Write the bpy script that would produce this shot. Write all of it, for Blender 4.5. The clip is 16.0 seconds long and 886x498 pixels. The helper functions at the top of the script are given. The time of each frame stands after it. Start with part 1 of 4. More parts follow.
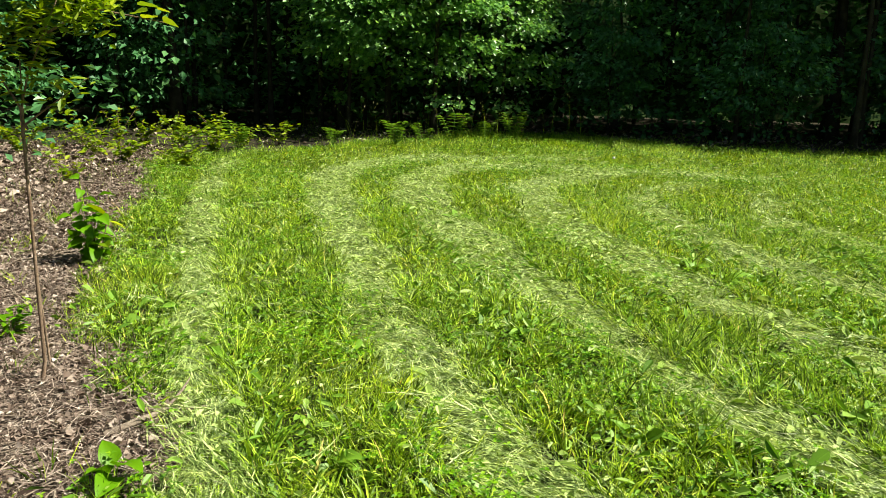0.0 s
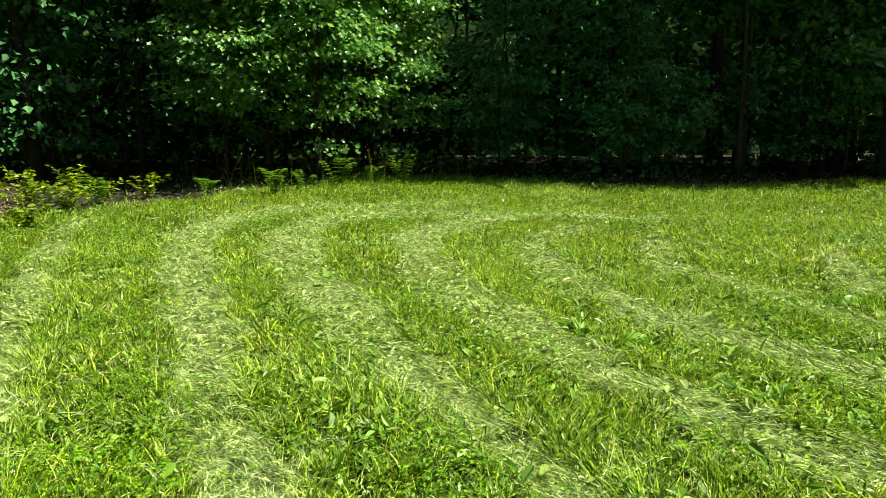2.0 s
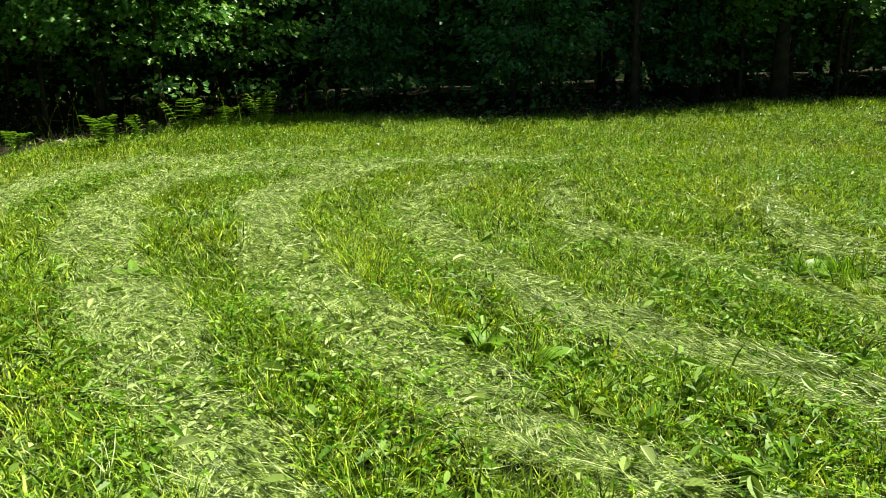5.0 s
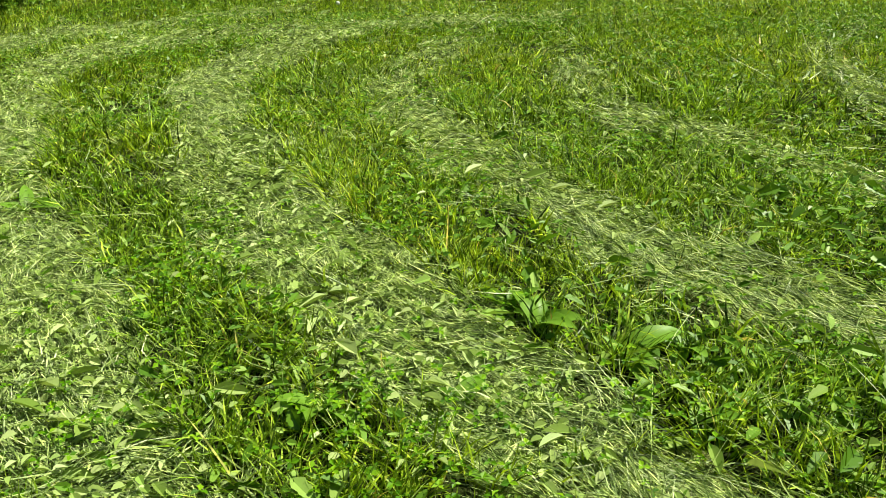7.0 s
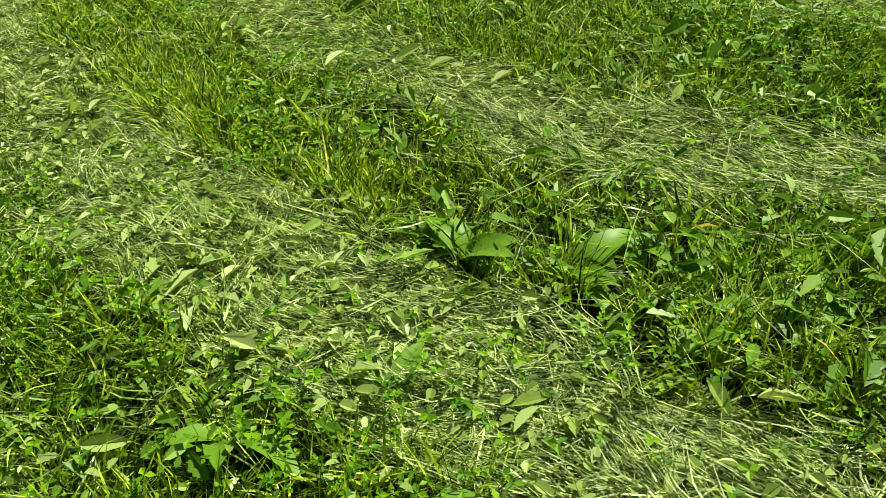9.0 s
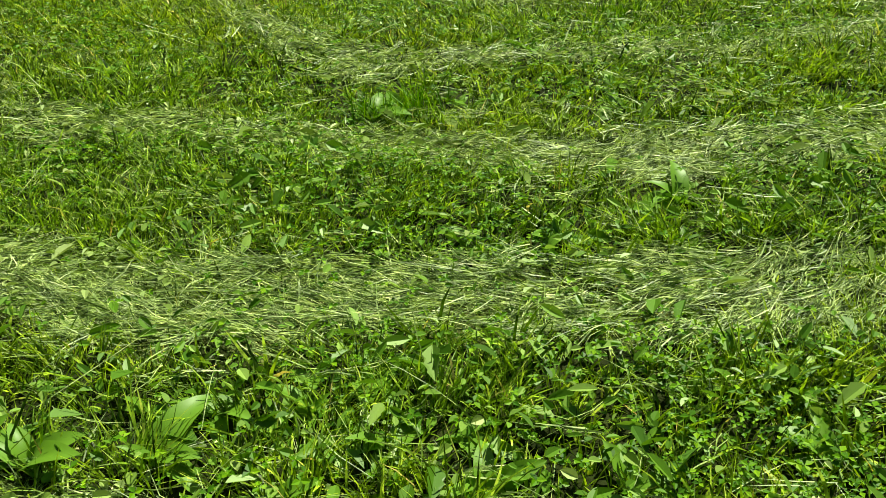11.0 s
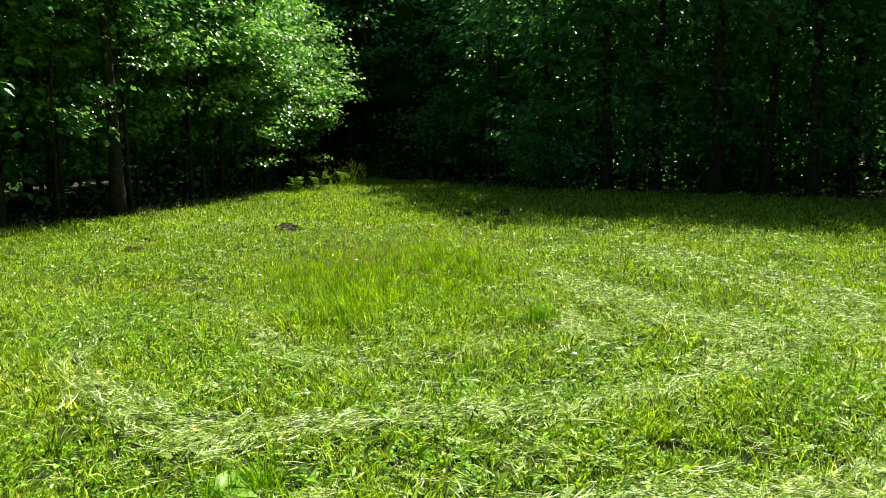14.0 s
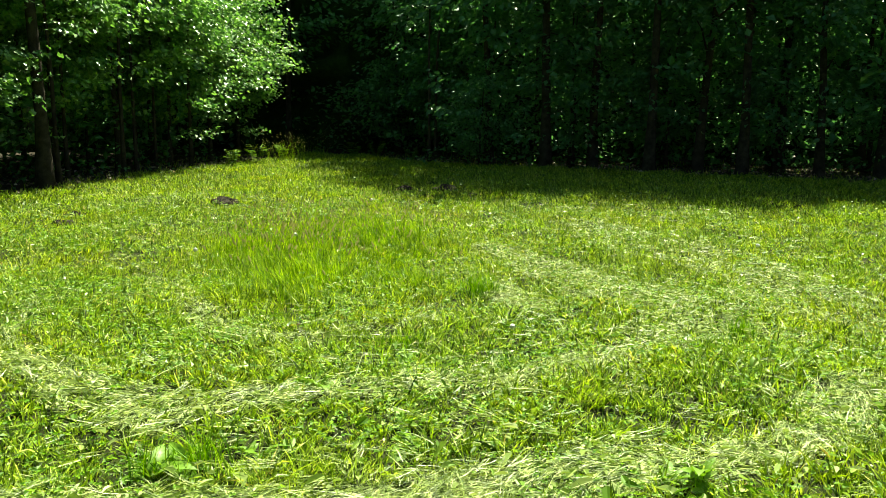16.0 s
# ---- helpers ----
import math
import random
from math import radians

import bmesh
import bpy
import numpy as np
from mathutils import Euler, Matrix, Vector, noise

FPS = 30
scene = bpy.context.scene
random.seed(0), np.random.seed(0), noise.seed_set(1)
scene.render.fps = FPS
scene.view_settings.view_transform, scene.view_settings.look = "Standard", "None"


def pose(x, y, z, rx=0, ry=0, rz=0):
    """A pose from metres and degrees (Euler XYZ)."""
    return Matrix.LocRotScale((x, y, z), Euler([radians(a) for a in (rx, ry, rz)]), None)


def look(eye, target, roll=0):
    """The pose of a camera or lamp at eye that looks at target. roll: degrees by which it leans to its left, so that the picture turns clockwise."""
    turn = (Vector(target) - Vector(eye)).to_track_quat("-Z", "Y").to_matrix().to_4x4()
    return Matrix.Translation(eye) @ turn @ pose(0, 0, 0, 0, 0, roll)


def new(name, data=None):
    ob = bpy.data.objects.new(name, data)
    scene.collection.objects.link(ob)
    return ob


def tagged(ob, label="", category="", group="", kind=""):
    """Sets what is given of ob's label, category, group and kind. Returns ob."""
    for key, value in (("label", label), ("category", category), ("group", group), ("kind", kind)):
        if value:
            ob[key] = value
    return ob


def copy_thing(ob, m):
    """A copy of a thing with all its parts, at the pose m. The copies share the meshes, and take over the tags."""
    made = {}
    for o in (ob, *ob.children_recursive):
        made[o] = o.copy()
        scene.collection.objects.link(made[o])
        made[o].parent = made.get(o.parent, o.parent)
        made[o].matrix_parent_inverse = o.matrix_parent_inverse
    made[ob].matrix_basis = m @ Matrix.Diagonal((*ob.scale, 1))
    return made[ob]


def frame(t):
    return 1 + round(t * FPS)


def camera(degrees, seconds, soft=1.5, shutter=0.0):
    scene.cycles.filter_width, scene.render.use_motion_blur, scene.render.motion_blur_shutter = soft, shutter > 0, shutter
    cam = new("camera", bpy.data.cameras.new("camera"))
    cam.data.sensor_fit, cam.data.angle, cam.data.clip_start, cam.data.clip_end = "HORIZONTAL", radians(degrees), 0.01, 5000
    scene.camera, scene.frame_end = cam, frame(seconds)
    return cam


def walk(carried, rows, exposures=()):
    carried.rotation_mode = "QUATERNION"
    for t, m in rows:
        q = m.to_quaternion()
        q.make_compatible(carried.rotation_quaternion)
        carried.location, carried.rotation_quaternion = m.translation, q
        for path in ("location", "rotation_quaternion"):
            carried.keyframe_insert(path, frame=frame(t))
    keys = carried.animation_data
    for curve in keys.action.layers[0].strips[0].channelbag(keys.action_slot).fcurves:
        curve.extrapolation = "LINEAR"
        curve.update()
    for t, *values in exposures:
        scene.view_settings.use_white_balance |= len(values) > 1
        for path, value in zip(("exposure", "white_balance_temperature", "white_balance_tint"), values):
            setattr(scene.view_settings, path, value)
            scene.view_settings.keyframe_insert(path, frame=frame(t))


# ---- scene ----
cam = camera(58.5, 16.0, soft=0.4)
PATH = [
    (0, (0.151, -1.087, 1.521), (0.313, 0.853, 1.063), 1.6),
    (0.5, (0.158, -0.879, 1.515), (0.341, 1.061, 1.063), 0.8),
    (1, (0.183, -0.704, 1.536), (0.552, 1.21, 1.089), 0.2),
    (1.5, (0.325, -0.528, 1.551), (0.715, 1.392, 1.149), 0.3),
    (2, (0.53, -0.379, 1.57), (0.928, 1.547, 1.21), 0.4),
    (2.5, (0.642, -0.181, 1.538), (1.221, 1.699, 1.174), 1.2),
    (3, (0.712, 0.186, 1.553), (1.338, 2.049, 1.182), -0.1),
    (3.5, (0.832, 0.472, 1.514), (1.432, 2.314, 1.014), -0.7),
    (4, (0.994, 0.75, 1.529), (1.576, 2.593, 1.014), 0.1),
    (4.2, (1.032, 0.827, 1.527), (1.619, 2.667, 1.009), -0.2),
    (6.3, (1.26, 2.18, 1.474), (2.01, 3.937, 0.881), -1.2),
    (6.5, (1.277, 2.312, 1.461), (2.023, 4.05, 0.811), -1.2),
    (7, (1.369, 2.6, 1.425), (2.064, 4.26, 0.552), -2.2),
    (7.5, (1.546, 2.887, 1.372), (2.158, 4.454, 0.291), -0.7),
    (8, (1.573, 3.087, 1.367), (2.189, 4.592, 0.202), -0.5),
    (8.2, (1.544, 3.157, 1.374), (2.203, 4.632, 0.195), -2.8),
    (10.3, (1.649, 3.128, 1.416), (2.931, 4.143, 0.264), -4.4),
    (10.5, (1.674, 3.095, 1.426), (3.057, 4.019, 0.315), -3.3),
    (11, (1.739, 3.0, 1.454), (3.268, 3.772, 0.421), -2.2),
    (11.5, (1.804, 2.894, 1.464), (3.436, 3.495, 0.476), -0.1),
    (11.7, (1.815, 2.856, 1.478), (3.512, 3.384, 0.561), 0.2),
    (12, (1.835, 2.831, 1.502), (3.619, 3.245, 0.697), 0.2),
    (12.5, (1.849, 2.855, 1.536), (3.701, 3.215, 0.873), -0.4),
    (13, (1.849, 2.923, 1.583), (3.725, 3.318, 1.014), -0.6),
    (13.5, (1.855, 2.998, 1.647), (3.761, 3.476, 1.277), -1.3),
    (14, (1.846, 3.028, 1.658), (3.755, 3.553, 1.376), -0.1),
    (14.5, (1.826, 3.04, 1.647), (3.727, 3.582, 1.341), 1.1),
    (15, (1.825, 3.049, 1.646), (3.717, 3.606, 1.319), 1.4),
    (15.5, (1.824, 3.049, 1.641), (3.714, 3.613, 1.306), 1.1),
    (16, (1.822, 3.021, 1.643), (3.756, 3.396, 1.301), 0.7),
]
EXPOSURES = [(0, 1.22, 6900, 4), (3.5, 1.28, 6900, 1), (4.0, 1.16, 6900, 1), (6.5, 1.0, 6900, 0), (7.5, 0.67, 6900, 0), (8.2, 0.64, 7000, -2), (10.5, 0.73, 7130, -9), (12.5, 0.89, 7330, -13), (13.5, 1.35, 7230, -8), (14.5, 1.71, 7280, -3), (16, 1.75, 7280, -2)]
walk(cam, [(t, look(e, a, r)) for t, e, a, r in PATH], EXPOSURES)

# ---- world, sun and exposure ----
SUN_DIR = Vector((0.98, -0.12, 1.42)).normalized()      # towards the sun
world = bpy.data.worlds.new("sky")
scene.world = world
world.use_nodes = True
wn = world.node_tree.nodes
sky = wn.new("ShaderNodeTexSky")
sky.sky_type = "NISHITA"
sky.sun_disc = False
sky.sun_elevation = math.asin(SUN_DIR.z)
sky.sun_rotation = math.atan2(SUN_DIR.x, SUN_DIR.y)
wn["Background"].inputs["Strength"].default_value = 0.045
world.node_tree.links.new(sky.outputs["Color"], wn["Background"].inputs["Color"])

sun_data = bpy.data.lights.new("sun", "SUN")
sun_data.energy = 5.0
sun_data.angle = radians(0.53)
sun_data.color = (1.0, 0.95, 0.86)
sun = new("sun", sun_data)
sun.matrix_world = look(SUN_DIR * 60, (0, 0, 0))

RNG = np.random.default_rng(7)


# ---- materials ----
def nodes_of(name):
    m = bpy.data.materials.new(name)
    m.use_nodes = True
    nt = m.node_tree
    return m, nt, nt.nodes["Principled BSDF"], nt.nodes["Material Output"]


def ramp(nt, fac, stops):
    r = nt.nodes.new("ShaderNodeValToRGB")
    el = r.color_ramp.elements
    while len(el) < len(stops):
        el.new(0.5)
    for e, (p, c) in zip(el, stops):
        e.position, e.color = p, (*c, 1)
    nt.links.new(fac, r.inputs["Fac"])
    return r.outputs["Color"]


def noise_tex(nt, scale, detail=4, rough=0.6):
    co = nt.nodes.new("ShaderNodeTexCoord")
    n = nt.nodes.new("ShaderNodeTexNoise")
    n.inputs["Scale"].default_value, n.inputs["Detail"].default_value, n.inputs["Roughness"].default_value = scale, detail, rough
    nt.links.new(co.outputs["Object"], n.inputs["Vector"])
    return n.outputs["Fac"]


def mixed(nt, a, b, fac, mode="MIX"):
    m = nt.nodes.new("ShaderNodeMix")
    m.data_type, m.blend_type = "RGBA", mode
    for sock, v in ((m.inputs[0], fac), (m.inputs[6], a), (m.inputs[7], b)):
        if hasattr(v, "is_linked"):
            nt.links.new(v, sock)
        elif isinstance(v, (int, float)):
            sock.default_value = v
        else:
            sock.default_value = (*v, 1)
    return m.outputs[2]


def leafy(name, stops, through_light=0.35, gloss=0.45, patch=None, patch_scale=0.6, shade_clumps=9.0, sheen=0.3):
    """Thin leaf or blade: colour by island, light through it, a waxy sheen."""
    m, nt, bsdf, out = nodes_of(name)
    geo = nt.nodes.new("ShaderNodeNewGeometry")
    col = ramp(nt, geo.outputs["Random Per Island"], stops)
    if patch:
        f = ramp(nt, noise_tex(nt, patch_scale, 3), [(0.42, (0, 0, 0)), (0.66, (1, 1, 1))])
        col = mixed(nt, col, patch, f, "MULTIPLY")
        # random clump tone, with shade and highlights between leaves multiplied into the colour
        clump = ramp(nt, noise_tex(nt, shade_clumps, 3, 0.65), [(0.39, (0.40, 0.44, 0.34)), (0.5, (1, 1, 1)), (0.61, (1.65, 1.5, 1.35))])
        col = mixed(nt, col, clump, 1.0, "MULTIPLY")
    nt.links.new(col, bsdf.inputs["Base Color"])
    bsdf.inputs["Roughness"].default_value = gloss
    bsdf.inputs["Specular IOR Level"].default_value = sheen
    tr = nt.nodes.new("ShaderNodeBsdfTranslucent")
    nt.links.new(mixed(nt, col, (1.0, 1.0, 0.55), 1.0, "MULTIPLY"), tr.inputs["Color"])
    mx = nt.nodes.new("ShaderNodeMixShader")
    mx.inputs[0].default_value = through_light
    nt.links.new(bsdf.outputs[0], mx.inputs[1])
    nt.links.new(tr.outputs[0], mx.inputs[2])
    nt.links.new(mx.outputs[0], out.inputs["Surface"])
    return m


def rough_stuff(name, stops, scale, bump=0.4, rough=0.9, fine=60):
    m, nt, bsdf, out = nodes_of(name)
    a = noise_tex(nt, scale, 6)
    b = noise_tex(nt, fine, 5, 0.7)
    col = ramp(nt, a, stops)
    col = mixed(nt, col, ramp(nt, b, [(0.3, (0.45, 0.45, 0.45)), (0.7, (1.25, 1.25, 1.25))]), 0.8, "MULTIPLY")
    nt.links.new(col, bsdf.inputs["Base Color"])
    bsdf.inputs["Roughness"].default_value = rough
    bsdf.inputs["Specular IOR Level"].default_value = 0.08
    bp = nt.nodes.new("ShaderNodeBump")
    bp.inputs["Strength"].default_value, bp.inputs["Distance"].default_value = bump, 0.02
    nt.links.new(b, bp.inputs["Height"])
    nt.links.new(bp.outputs[0], bsdf.inputs["Normal"])
    return m


M_SOIL = rough_stuff("soil_and_thatch", [(0.35, (0.012, 0.018, 0.004)), (0.65, (0.034, 0.044, 0.010))], 3.0)
M_THATCH = rough_stuff("cut_grass_thatch", [(0.35, (0.12, 0.15, 0.035)), (0.65, (0.28, 0.32, 0.10))], 25.0, 0.9, 0.9, 140)
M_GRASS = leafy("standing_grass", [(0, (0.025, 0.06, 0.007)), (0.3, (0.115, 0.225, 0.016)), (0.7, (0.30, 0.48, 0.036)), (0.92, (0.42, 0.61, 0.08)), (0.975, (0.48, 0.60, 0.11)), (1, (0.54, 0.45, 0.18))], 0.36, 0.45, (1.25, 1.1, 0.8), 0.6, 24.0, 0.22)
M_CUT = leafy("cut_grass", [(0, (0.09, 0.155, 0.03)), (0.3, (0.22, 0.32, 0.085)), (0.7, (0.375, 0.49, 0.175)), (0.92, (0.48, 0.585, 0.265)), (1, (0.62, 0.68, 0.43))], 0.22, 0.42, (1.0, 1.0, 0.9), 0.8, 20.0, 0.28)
M_CLOVER = leafy("clover_leaf", [(0, (0.035, 0.115, 0.003)), (0.6, (0.115, 0.275, 0.006)), (1, (0.27, 0.47, 0.018))], 0.36, 0.45, None, 0.6, 9.0, 0.2)
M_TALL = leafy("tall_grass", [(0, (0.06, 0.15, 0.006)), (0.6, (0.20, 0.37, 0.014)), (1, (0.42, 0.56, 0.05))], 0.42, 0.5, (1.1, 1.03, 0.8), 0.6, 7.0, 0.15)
M_SEED = leafy("seed_heads", [(0, (0.19, 0.20, 0.08)), (1, (0.38, 0.37, 0.20))], 0.3, 0.7)
# sunlit brightness is put into the maple colour, bluish shade into the woodland one
M_LEAF_LIT = leafy("maple_leaves_lit", [(0, (0.07, 0.20, 0.042)), (0.6, (0.16, 0.36, 0.08)), (1, (0.30, 0.53, 0.15))], 0.42, 0.36, None, 0.6, 9.0, 0.7)
M_WOODLEAF_SHADE = leafy("woodland_leaves_shade", [(0, (0.05, 0.17, 0.06)), (0.7, (0.09, 0.26, 0.09)), (1, (0.155, 0.355, 0.12))], 0.38, 0.4, None, 0.6, 9.0, 0.4)
M_YOUNG = leafy("young_leaves", [(0, (0.12, 0.215, 0.006)), (0.7, (0.22, 0.33, 0.010)), (1, (0.38, 0.44, 0.012))], 0.45, 0.45)
M_DOCK = leafy("dock_leaf", [(0, (0.07, 0.17, 0.012)), (0.6, (0.17, 0.33, 0.03)), (1, (0.36, 0.52, 0.12))], 0.35, 0.44, None, 0.6, 9.0, 0.32)
M_FALLEN = leafy("cut_broad_leaf", [(0, (0.20, 0.31, 0.05)), (0.6, (0.33, 0.44, 0.12)), (1, (0.48, 0.57, 0.24))], 0.25, 0.45, None, 0.6, 9.0, 0.3)
M_LITTER = leafy("leaf_litter", [(0, (0.045, 0.03, 0.024)), (0.35, (0.15, 0.108, 0.085)), (0.8, (0.32, 0.255, 0.21)), (1, (0.62, 0.53, 0.46))], 0.1, 0.7, None, 0.6, 9.0, 0.15)
M_BARK = rough_stuff("bark", [(0.35, (0.028, 0.024, 0.017)), (0.65, (0.075, 0.064, 0.046))], 5.0, 0.8)
M_TWIG = rough_stuff("sapling_bark", [(0.35, (0.15, 0.10, 0.07)), (0.65, (0.33, 0.24, 0.17))], 9.0, 0.4)
M_DEADWOOD = rough_stuff("dead_twigs", [(0.35, (0.14, 0.11, 0.085)), (0.65, (0.34, 0.28, 0.22))], 8.0, 0.5)
M_EARTH = rough_stuff("bare_earth", [(0.35, (0.035, 0.027, 0.02)), (0.65, (0.11, 0.085, 0.065))], 9.0, 0.9)
# near-black: the shade deep in the wood is in the colour
M_FARWOOD_SHADE = rough_stuff("deep_wood_shade", [(0.35, (0.010, 0.022, 0.006)), (0.65, (0.03, 0.06, 0.014))], 1.2, 0.8, 1.0, 6)
# molehill earth; on the wood floor its dark tone also stands for shade
M_MOLE_AND_WOODSHADE = rough_stuff("fresh_earth_and_wood_shade", [(0.35, (0.02, 0.018, 0.012)), (0.65, (0.055, 0.048, 0.03))], 9.0, 0.9)
M_FERN = leafy("fern_fronds", [(0, (0.06, 0.15, 0.008)), (0.7, (0.11, 0.23, 0.012)), (1, (0.18, 0.30, 0.014))], 0.4, 0.5)
M_FLUFF = rough_stuff("seed_fluff", [(0.35, (0.6, 0.62, 0.55)), (0.65, (0.8, 0.8, 0.75))], 30.0, 0.4)


# ---- mesh makers ----
def tri_mesh(name, verts, faces, material, smooth=False):
    """A mesh from an array of points and an array of triangles or quads."""
    verts, faces = np.asarray(verts, np.float32), np.asarray(faces, np.int32)
    me = bpy.data.meshes.new(name)
    n, k = faces.shape
    me.vertices.add(len(verts))
    me.vertices.foreach_set("co", verts.ravel())
    me.loops.add(n * k)
    me.loops.foreach_set("vertex_index", faces.ravel())
    me.polygons.add(n)
    me.polygons.foreach_set("loop_start", np.arange(0, n * k, k, dtype=np.int32))
    me.polygons.foreach_set("loop_total", np.full(n, k, np.int32))
    me.polygons.foreach_set("use_smooth", np.full(n, smooth))
    me.materials.append(material)
    me.update(calc_edges=True)
    return me


def mesh_part(name, verts, faces, material, parent=None, label="", smooth=False):
    ob = new(name, tri_mesh(name, verts, faces, material, smooth))
    ob.parent = parent
    return tagged(ob, label)


def unit(a):
    return a / np.maximum(np.linalg.norm(a, axis=1, keepdims=True), 1e-9)


def blades(base, direction, up, length, width, segments=2):
    """Tapered bending blades as one set of triangles. direction: level heading; up: rise at the root (0 flat, 1 upright)."""
    n = len(base)
    side = np.stack([-direction[:, 1], direction[:, 0], np.zeros(n)], 1)
    turn = RNG.uniform(-0.9, 0.9, n)[:, None]
    side = unit(side * np.cos(turn) + direction * np.sin(turn)) * (width / 2)[:, None]
    rise = up[:, None] * np.array([[0, 0, 1.0]])
    flat = direction * np.sqrt(np.maximum(1 - up ** 2, 0.02))[:, None]
    first = unit(rise + flat)
    last = unit(rise * 0.55 + flat * 1.25)
    if segments == 1:
        tip = base + (first + last) * (length / 2)[:, None]
        v = np.stack([base - side, base + side, tip], 1).reshape(-1, 3)
        return v, np.arange(3 * n).reshape(n, 3)
    mid = base + first * (length * 0.55)[:, None]
    tip = mid + last * (length * 0.45)[:, None]
    v = np.stack([base - side, base + side, mid - side * 0.8, mid + side * 0.8, tip], 1).reshape(-1, 3)
    i = (np.arange(n) * 5)[:, None]
    f = np.concatenate([i + [0, 1, 3], i + [0, 3, 2], i + [2, 3, 4]], 0)
    return v, f


def ribbons(base, heading, rise, length, width, curl, bend, segments=3):
    """Curved tapered blades. heading and rise: level and upward angle at the root; curl and bend: how far they turn down and sideways along the blade."""
    n = len(base)
    roll = RNG.normal(0, 0.7, n)[:, None]
    swell = {1: [1.0], 2: [0.85, 0.9], 3: [0.75, 1.0, 0.72]}[segments]
    p, cols = base.copy(), []
    for k in range(segments):
        e, a = rise - curl * k / segments, heading + bend * k / segments
        d = np.stack([np.cos(e) * np.cos(a), np.cos(e) * np.sin(a), np.sin(e)], 1)
        s = np.stack([-np.sin(a), np.cos(a), 0 * a], 1)
        s = (s * np.cos(roll) + np.cross(d, s) * np.sin(roll)) * (width * swell[k] / 2)[:, None]
        cols += [p - s, p + s]
        p = p + d * (length / segments)[:, None]
        p[:, 2] = np.maximum(p[:, 2], base[:, 2] - 0.006)
    m = 2 * segments + 1
    v = np.stack(cols + [p], 1).reshape(-1, 3)
    i = (np.arange(n) * m)[:, None]
    f = [i + [2 * k + c for c in q] for k in range(segments - 1) for q in ((0, 1, 3), (0, 3, 2))]
    return v, np.concatenate(f + [i + [m - 3, m - 2, m - 1]], 0)


OUTLINES = {
    "oval": [(0, 0), (0.2, 0.14), (0.29, 0.4), (0.2, 0.74), (0, 1), (-0.2, 0.74), (-0.29, 0.4), (-0.2, 0.14)],
    "long": [(0, 0), (0.07, 0.14), (0.15, 0.34), (0.17, 0.6), (0.1, 0.87), (0, 1), (-0.1, 0.87), (-0.17, 0.6), (-0.15, 0.34), (-0.07, 0.14)],
    "toothed": [(0, 0), (0.06, 0.2), (0.16, 0.26), (0.1, 0.4), (0.22, 0.5), (0.15, 0.62), (0.24, 0.76), (0.1, 0.93), (0, 1), (-0.1, 0.93), (-0.24, 0.76), (-0.15, 0.62), (-0.22, 0.5), (-0.1, 0.4), (-0.16, 0.26), (-0.06, 0.2)],
    "lobed": [(0, 0), (0.46, 0.22), (0.33, 0.6), (0, 1), (-0.33, 0.6), (-0.46, 0.22)],
    "maple": [(0, 0), (0.5, 0.18), (0.27, 0.42), (0.42, 0.75), (0, 1), (-0.42, 0.75), (-0.27, 0.42), (-0.5, 0.18)],
    "broad": [(0, 0), (0.24, 0.06), (0.4, 0.3), (0.3, 0.55), (0.3, 0.72), (0, 1), (-0.3, 0.72), (-0.3, 0.55), (-0.4, 0.3), (-0.24, 0.06)],
    "kite": [(0, 0), (0.35, 0.45), (0, 1), (-0.35, 0.45)],
}


def leaves(base, heading, normal, size, outline, fold=0.18):
    """Flat leaves, folded along the midrib: a fan of triangles from the stalk end."""
    shape = np.array(OUTLINES[outline])
    heading = unit(heading)
    side = unit(np.cross(heading, normal))
    nrm = np.cross(side, heading)
    n, k = len(base), len(shape)
    v = (base[:, None] + size[:, None, None] * (side[:, None] * shape[None, :, :1] + heading[:, None] * shape[None, :, 1:]
         + nrm[:, None] * (np.abs(shape[None, :, :1]) * fold * 2 - 0.35 * fold * shape[None, :, 1:] ** 2)))
    i = (np.arange(n) * k)[:, None]
    if k == 4:
        f = np.concatenate([i + [0, 1, 2], i + [0, 2, 3]], 0)
    else:
        f = np.concatenate([i + [0, j, j + 1] for j in range(1, k - 1)], 0)
    return v.reshape(-1, 3), f


def join(*sets):
    vs, fs, k = [], [], 0
    for v, f in sets:
        vs.append(v)
        fs.append(f + k)
        k += len(v)
    return np.concatenate(vs), np.concatenate(fs)


def tube(points, radii, sides=7):
    """A tapered round limb along points, closed at its end."""
    pts = np.asarray(points, float)
    v, f = [], []
    for j, (p, r) in enumerate(zip(pts, radii)):
        d = pts[min(j + 1, len(pts) - 1)] - pts[max(j - 1, 0)]
        d = d / (np.linalg.norm(d) + 1e-9)
        a = np.cross(d, (0.3, 1, 0.1) if abs(d[2]) > 0.6 else (0, 0, 1))
        a /= np.linalg.norm(a)
        b = np.cross(d, a)
        for s in range(sides):
            t = 2 * math.pi * s / sides
            v.append(p + r * (math.cos(t) * a + math.sin(t) * b))
    for j in range(len(pts) - 1):
        for s in range(sides):
            q, w = j * sides + s, j * sides + (s + 1) % sides
            f += [(q, w, w + sides), (q, w + sides, q + sides)]
    return np.array(v), np.array(f)


def random_dirs(n, rng, flat=1.0):
    d = rng.normal(size=(n, 3))
    d[:, 2] *= flat
    return unit(d)


